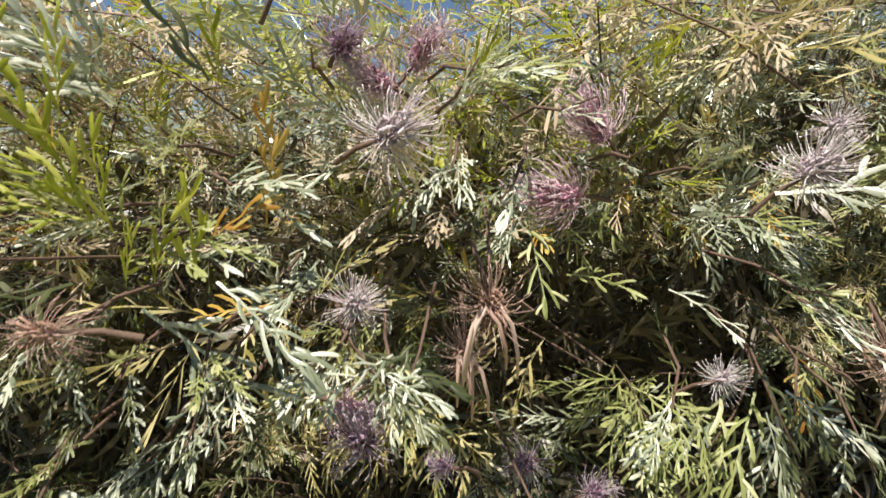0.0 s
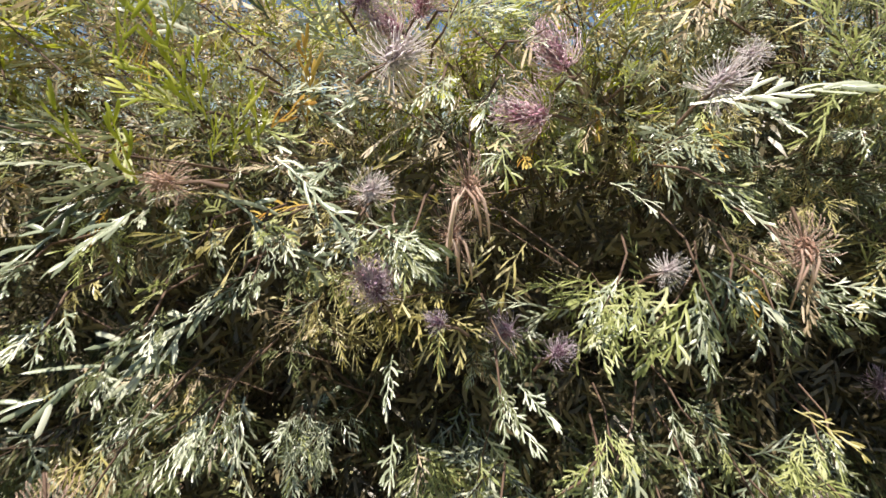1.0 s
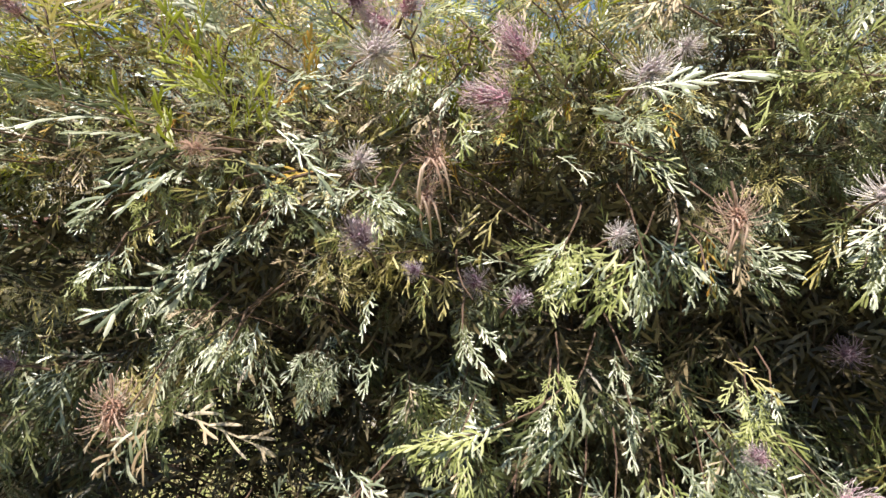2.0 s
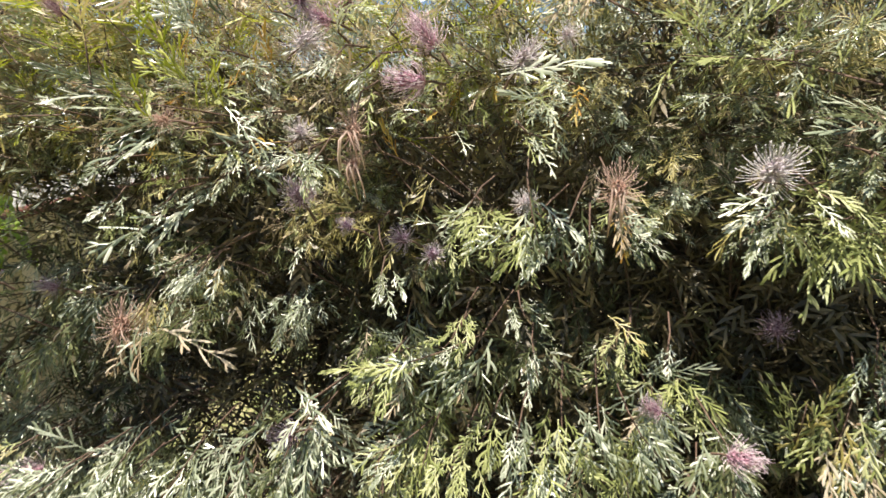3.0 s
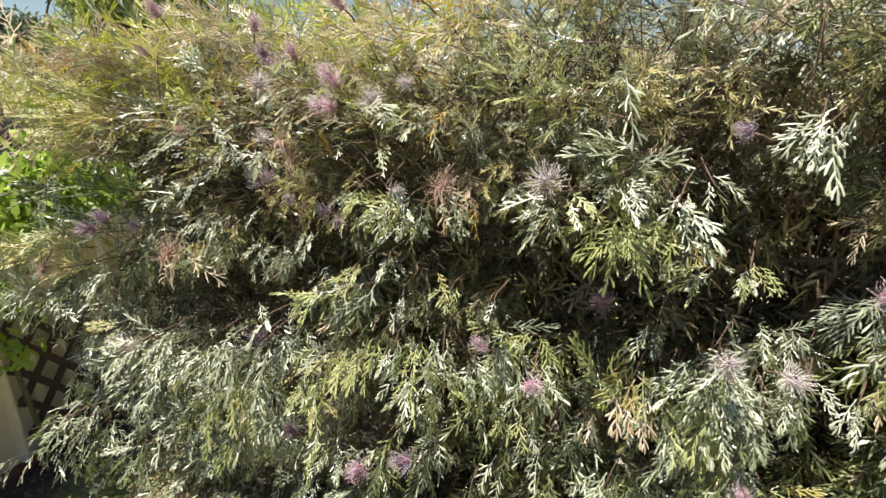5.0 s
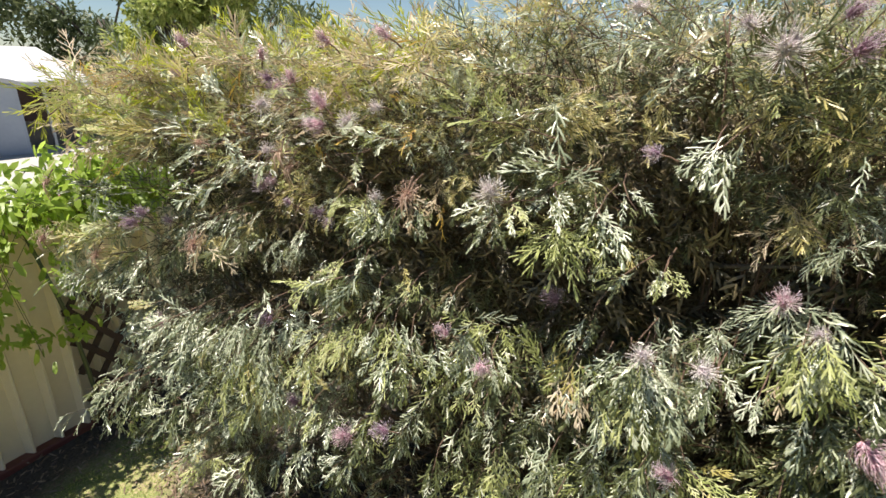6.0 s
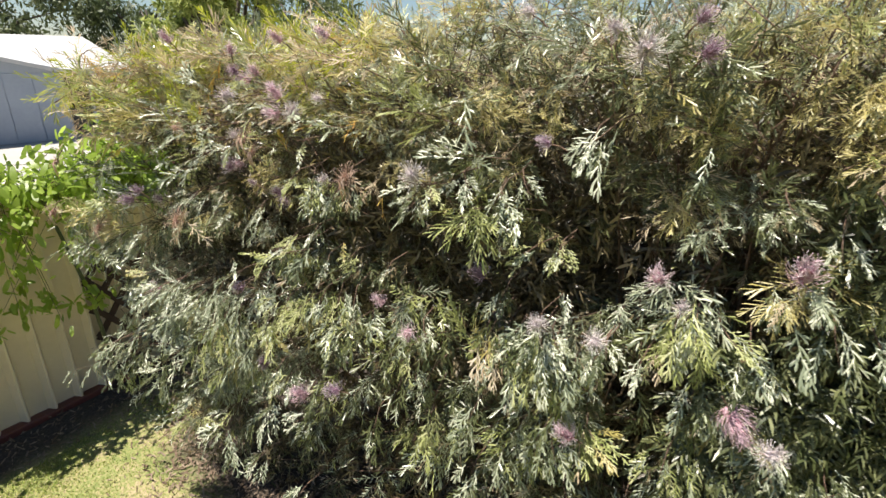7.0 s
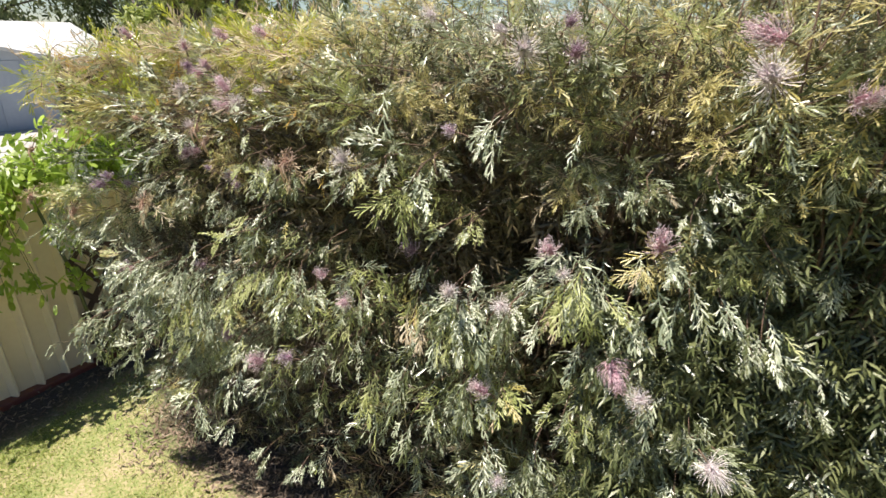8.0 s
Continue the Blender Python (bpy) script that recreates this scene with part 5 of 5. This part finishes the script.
# and nothing covers the leaves that stand out
for row in [row for _, rows in STANDING_LEAVES + CORNER_LEAVES + STANDING_SHOOTS for row in rows]:
    foot, way = np.array(row[:3]), np.array(row[3:6])
    for q in (LP + LD * (0.03 * LS)[:, None], tips):
        s = np.clip(((q - foot) @ way) / (way @ way), 0, 1)
        off = q - foot - s[:, None] * way
        out_ |= (np.hypot(off[:, 0], off[:, 2]) < 0.016) & (off[:, 1] < 0.004)
LP, LD, LN, LS, LK, LDEP, LFACE = [a[~out_] for a in (LP, LD, LN, LS, LK, LDEP, LFACE)]

# single leaves on the face that stands nearest the walk
near = np.flatnonzero((LDEP < 0.06) & (LFACE < -0.7) & (LP[:, 0] > -0.6) & (LP[:, 0] < 2.0) & (LP[:, 2] > 1.3) & (LP[:, 2] < 2.6) & (LK < 4))
single = rng.choice(near, min(270, len(near)), replace=False)
keep = np.ones(len(LP), bool)
keep[single] = False
variant = np.where(rng.random(len(LP)) < np.clip((LP[:, 2] - 1.75) / 0.35, 0.05, 0.85), 5 + rng.integers(0, 3, len(LP)), rng.integers(0, 5, len(LP)))
close = (LP[:, 0] > -0.75) & (LP[:, 0] < 0.75) & (LP[:, 2] > 1.75) & (LP[:, 2] < 2.62) & (LDEP < 0.14) & (LFACE < -0.6)
variant = np.where(close & (rng.random(len(LP)) < 0.65), 8 + variant % 3, variant)
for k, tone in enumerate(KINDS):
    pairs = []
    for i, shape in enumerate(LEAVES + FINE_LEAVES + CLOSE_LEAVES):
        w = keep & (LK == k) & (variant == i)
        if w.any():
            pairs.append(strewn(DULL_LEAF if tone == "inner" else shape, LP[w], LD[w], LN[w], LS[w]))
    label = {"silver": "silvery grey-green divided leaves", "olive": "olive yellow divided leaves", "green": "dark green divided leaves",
             "lime": "fresh lime-green divided leaves", "dry": "dried tan divided leaves", "inner": "dull leaves deep in the shrub, coloured dark for shade", "amber": "amber yellow ageing leaves", "fresh": "young yellow-green divided leaves"}[tone]
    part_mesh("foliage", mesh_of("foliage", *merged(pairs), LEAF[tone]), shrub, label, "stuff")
LEAF_MESHES = {(tone, i): mesh_of("leaf", *shape, LEAF[tone], True) for tone in KINDS for i, shape in enumerate(NEAR_LEAVES + BROAD_LEAVES)}
for j in single:
    ob = new("leaf", LEAF_MESHES[KINDS[int(LK[j])], int(variant[j]) % len(NEAR_LEAVES)])
    ob.parent = shrub
    d = Vector(LD[j])
    x = d.cross(Vector(LN[j])).normalized()
    z = x.cross(d)
    ob.matrix_world = Matrix.Translation(LP[j]) @ Matrix((x, d, z)).transposed().to_4x4() @ Matrix.Scale(float(LS[j]) * 1.1, 4)


def over_bloom(p):
    """Whether a place lies before a flower."""
    return any(math.hypot(p[0] - x, p[2] - z) < 1.15 * r and p[1] < y + 0.02 for x, y, z, r in PINK + PINK_HIGH + MAUVE + PALE + DRIED)


def standing_leaf(row, tone, g, broad=False):
    """One large leaf, its face turned up and out; those of fresh growth have few broad lobes."""
    foot, way = Vector(row[:3]), Vector(row[3:6])
    length = min(max(way.length, 0.065), 0.17)
    foot = foot + way - way.normalized() * length * 0.95
    d = (way.normalized() + Vector((0, -0.08, 0.10))).normalized()
    x = d.cross(Vector((g.uniform(-0.3, 0.3), -0.75, 0.65))).normalized()
    if over_bloom(foot + d * length * 0.6):
        return
    ob = new("leaf", LEAF_MESHES[tone, len(NEAR_LEAVES) + g.randrange(3) if broad else g.randrange(len(NEAR_LEAVES))])
    ob.parent = shrub
    k = length / 0.135
    ob.matrix_world = Matrix.Translation(foot) @ Matrix((x, d, x.cross(d))).transposed().to_4x4() @ Matrix.Diagonal((0.7 * k + 0.12, k, 0.8 * k + 0.1, 1))


SHOOT_LABEL = {"silver": "silvery grey-green leafy shoot", "lime": "fresh lime-green leafy shoot", "olive": "olive tan leafy shoot", "dry": "dried tan shoot", "green": "dull green leafy shoot"}
SECOND_TONE = {"silver": "green", "lime": "silver", "olive": "lime", "dry": "silver", "green": "silver"}


def standing_shoot(row, tone, g):
    """A twig with a fan of leaves round its end; fresh shoots still carry some grey leaves."""
    foot, way, half = np.array(row[:3]), np.array(row[3:6]), row[6]
    long = max(np.linalg.norm(way), 0.06)
    d = unit(way)
    across = unit(np.cross(d, (0.0, -0.8, 0.6)))
    twig = tube([foot - d * long * 0.6 + (0, 0.07, 0.01), foot - d * long * 0.35 + (0, 0.01, 0.012), foot, foot + d * long * 0.45], [0.0020, 0.0018, 0.0014, 0.0008], 5)
    shoot = part_mesh("shoot", mesh_of("shoot", *twig, TWIG), shrub, SHOOT_LABEL[tone])
    count = int(np.clip(3 + half * 90, 4, 9))
    for i in range(count):
        s, u = (i + g.uniform(0.2, 0.8)) / count, (1 if i % 2 else -1) * g.uniform(0.1, 1.0)
        root = foot + d * long * (0.55 * s - 0.30) + across * u * half * 0.55
        aim = d + across * u * (0.25 + 0.9 * min(half / long, 1.0)) * (1.1 - 0.6 * s) + np.array((g.gauss(0, 0.14), g.gauss(0, 0.14) - 0.08, g.gauss(0, 0.14) - 0.06))
        length = min(max(long * g.uniform(0.62, 0.9), 0.055), 0.128) * (1.05 - 0.25 * s)
        aim = Vector(unit(aim))
        if over_bloom(Vector(root) + aim * length * 0.6):
            continue
        x = aim.cross(Vector((g.gauss(0, 0.35), -0.55 + g.gauss(0, 0.25), 0.75))).normalized()
        leaf = new("leaf", LEAF_MESHES[SECOND_TONE[tone] if g.random() < (0.22 if tone == "lime" else 0.4) else tone, g.randrange(len(NEAR_LEAVES))])
        leaf.parent = shoot
        leaf.matrix_world = Matrix.Translation(root) @ Matrix((x, aim, x.cross(aim))).transposed().to_4x4() @ Matrix.Scale(length / 0.135, 4)


def standing_growth():
    g = random.Random(29)
    for tone, rows in STANDING_LEAVES:
        for row in rows:
            standing_leaf(row, tone, g)
    for tone, rows in CORNER_LEAVES:
        for row in rows:
            standing_leaf(row, tone, g, True)
    for tone, rows in STANDING_SHOOTS:
        for row in rows:
            standing_shoot(row, tone, g)


standing_growth()


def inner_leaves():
    """Dull leaves through the body and over the far side, thickest behind the face; the inner tone holds painted shade.
    """
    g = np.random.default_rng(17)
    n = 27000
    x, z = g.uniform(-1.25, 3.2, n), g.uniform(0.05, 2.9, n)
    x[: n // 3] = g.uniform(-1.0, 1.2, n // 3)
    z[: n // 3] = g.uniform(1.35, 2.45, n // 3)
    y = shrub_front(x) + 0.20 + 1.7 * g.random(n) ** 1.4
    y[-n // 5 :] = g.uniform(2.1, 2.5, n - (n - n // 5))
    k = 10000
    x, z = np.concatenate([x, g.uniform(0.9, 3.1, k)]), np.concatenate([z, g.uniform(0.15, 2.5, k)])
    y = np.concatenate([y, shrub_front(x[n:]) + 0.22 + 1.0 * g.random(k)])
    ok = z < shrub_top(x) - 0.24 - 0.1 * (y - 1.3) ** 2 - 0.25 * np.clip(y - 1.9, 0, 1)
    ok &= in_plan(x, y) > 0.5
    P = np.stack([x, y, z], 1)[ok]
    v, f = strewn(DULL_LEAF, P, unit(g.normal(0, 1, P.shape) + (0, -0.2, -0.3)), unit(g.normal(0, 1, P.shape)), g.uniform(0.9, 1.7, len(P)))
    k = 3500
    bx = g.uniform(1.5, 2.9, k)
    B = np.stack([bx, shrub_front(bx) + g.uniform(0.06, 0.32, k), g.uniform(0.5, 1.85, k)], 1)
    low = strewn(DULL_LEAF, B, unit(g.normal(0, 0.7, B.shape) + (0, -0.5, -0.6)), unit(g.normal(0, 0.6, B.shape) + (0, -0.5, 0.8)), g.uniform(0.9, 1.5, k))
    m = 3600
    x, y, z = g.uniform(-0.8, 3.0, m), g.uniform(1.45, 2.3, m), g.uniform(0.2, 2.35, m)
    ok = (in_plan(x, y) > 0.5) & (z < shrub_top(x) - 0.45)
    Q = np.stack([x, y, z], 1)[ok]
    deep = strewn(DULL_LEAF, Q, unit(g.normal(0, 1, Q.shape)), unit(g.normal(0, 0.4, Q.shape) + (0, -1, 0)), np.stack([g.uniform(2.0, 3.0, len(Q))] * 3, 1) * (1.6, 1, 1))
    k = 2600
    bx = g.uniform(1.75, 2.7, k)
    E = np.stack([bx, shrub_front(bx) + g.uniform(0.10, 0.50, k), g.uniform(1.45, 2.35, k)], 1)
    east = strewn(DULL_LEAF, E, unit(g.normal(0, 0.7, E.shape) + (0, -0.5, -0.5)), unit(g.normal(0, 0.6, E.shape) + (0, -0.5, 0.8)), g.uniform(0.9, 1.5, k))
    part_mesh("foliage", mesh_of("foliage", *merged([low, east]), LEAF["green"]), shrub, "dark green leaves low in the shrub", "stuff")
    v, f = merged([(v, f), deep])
    part_mesh("foliage", mesh_of("foliage", v, f, LEAF["inner"]), shrub, "dull leaves deep in the shrub, coloured dark for shade", "stuff")


inner_leaves()


def shrub_wood():
    g = np.random.default_rng(8)
    trunks = []
    for k in range(7):
        az = k * 0.9
        end = np.array((-0.9 + k * 0.62, 1.55 + 0.25 * math.sin(az), g.uniform(1.3, 1.9)))
        pts = [BASE + (g.normal(0, 0.12), g.normal(0, 0.1), -0.05), BASE + (end - BASE) * (0.35, 0.35, 0.3) + g.normal(0, 0.06, 3), BASE + (end - BASE) * 0.7 + g.normal(0, 0.06, 3), end]
        v, f = tube(pts, [0.034, 0.028, 0.021, 0.013], 8)
        part_mesh("trunk", mesh_of("trunk", v, f, BARK), shrub)
        trunks.append(pts)
    limb = tube([(0.72, 1.24, 1.84), (0.95, 1.12, 1.92), (1.22, 1.05, 1.96), (1.50, 1.0, 2.04)], [0.012, 0.010, 0.008, 0.005], 7)
    part_mesh("branch", mesh_of("branch", *limb, BARK), shrub, "bare dark branch")
    thin = []
    P, N = outline(300, g)
    for p, nn in zip(P, N):
        pts = trunks[int(np.argmin([np.linalg.norm(t[3] - p) for t in trunks]))]
        i, t = g.integers(0, 3), g.random()
        start = pts[i] * (1 - t) + pts[i + 1] * t
        end = p - nn * 0.16
        mid = (start + end) / 2 + g.normal(0, 0.10, 3)
        q = end * 0.7 + mid * 0.3 + g.normal(0, 0.03, 3)
        limb = tube([start, mid, q, end], [0.007, 0.0045, 0.003, 0.002], 4)
        if len(thin) % 8 == 0:
            part_mesh("branch", mesh_of("branch", *limb, TWIG), shrub)
        thin.append(limb)
    v, f = merged([b for i, b in enumerate(thin) if i % 8])
    part_mesh("branchwork", mesh_of("branchwork", v, f, TWIG), shrub, "tangled brown branches inside the shrub", "stuff")


shrub_wood()


def flowers():
    g = random.Random(4)
    stalk = tube([(0, 0, -0.060), (0, 0.003, -0.035), (0, 0, -0.01)], [0.0028, 0.0024, 0.002], 5)
    stalk_me = mesh_of("stalk", *stalk, TWIG)
    leaning = {(-0.24, 2.275): (-1.0, -0.1, 0.1), (0.155, 2.412): (-0.62, -0.25, 0.75), (0.126, 2.343): (-0.95, -0.3, 0.12), (1.73, 2.08): (0.1, -0.6, 0.8), (1.67, 1.67): (0.65, -0.45, -0.6), (1.99, 1.52): (0.8, -0.4, -0.5)}
    # tone, places, styles, spread, curl, thickness, length of the spike, florets, label
    looks = (("pink", PINK + PINK_HIGH, 150, 105, 1.5, 0.016, 1.35, 70, "pink brush-like flower with curved styles"),
             ("mauve", MAUVE, 120, 118, 1.0, 0.0150, 0.9, 50, "dark mauve spidery flower"),
             ("pale", PALE, 130, 125, 0.3, 0.0135, 0.7, 45, "pale spent flower with open whitish styles"),
             ("dried", DRIED, 90, 140, -0.6, 0.012, 0.8, 30, "dried salmon-brown flower"))
    for tone, places, count, wide, curl, thick, tall, florets, label in looks:
        brushes = [mesh_of("brush", *flower_head(31 + i, count, wide, curl, thick, tall), PETAL[tone]) for i in range(3)]
        tufts = [mesh_of("floret_tuft", *floret_head(51 + i, florets, tall), FLORET[tone]) for i in range(3)]
        core = tube([(0, 0, -0.55 * tall), (0, 0, 0.0), (0, 0, 0.52 * tall)], [0.05, 0.06, 0.02], 6)
        core_me = mesh_of("core", *core, CORE)
        for i, (x, y, z, r) in enumerate(places):
            fl = new("flower", core_me)
            fl.parent = shrub
            tagged(fl, label)
            up = Vector((g.uniform(-1.0, 1.0), g.uniform(-0.9, -0.3), g.uniform(0.1, 0.9))).normalized() if tone != "dried" else Vector((g.uniform(-0.4, 0.4), -0.5, -0.7)).normalized()
            up = Vector(leaning.get((x, z), up)).normalized()
            k = r * g.uniform(0.88, 1.0)
            fl.matrix_world = Matrix.Translation((x, y, z)) @ up.to_track_quat("Z", "Y").to_matrix().to_4x4() @ Matrix.Scale(k, 4)
            for name, me in (("brush", brushes[i % 3]), ("floret_tuft", tufts[i % 3])):
                ob = new(name, me)
                ob.parent = fl
            for j in range(4 if tone == "dried" and (x, z) not in leaning else 0):
                lean, drop = g.uniform(-0.022, 0.022), g.uniform(0.05, 0.085)
                bent = tube([(0, 0, 0), (lean * 0.6, -0.008, -drop * 0.2), (lean, -0.004, -drop * 0.6), (lean * 1.1, 0.004, -drop)], [0.0018, 0.0020, 0.0018, 0.0010], 5)
                droop = new("drooping_stalk", mesh_of("drooping_stalk", *bent, PETAL["dried"]))
                droop.parent = fl
                droop.matrix_world = Matrix.Translation((x + g.uniform(-0.012, 0.012), y - 0.01, z))
            sk = new("stalk", stalk_me)
            sk.parent = fl
            sk.matrix_local = Matrix.Scale(1 / k, 4)


flowers()
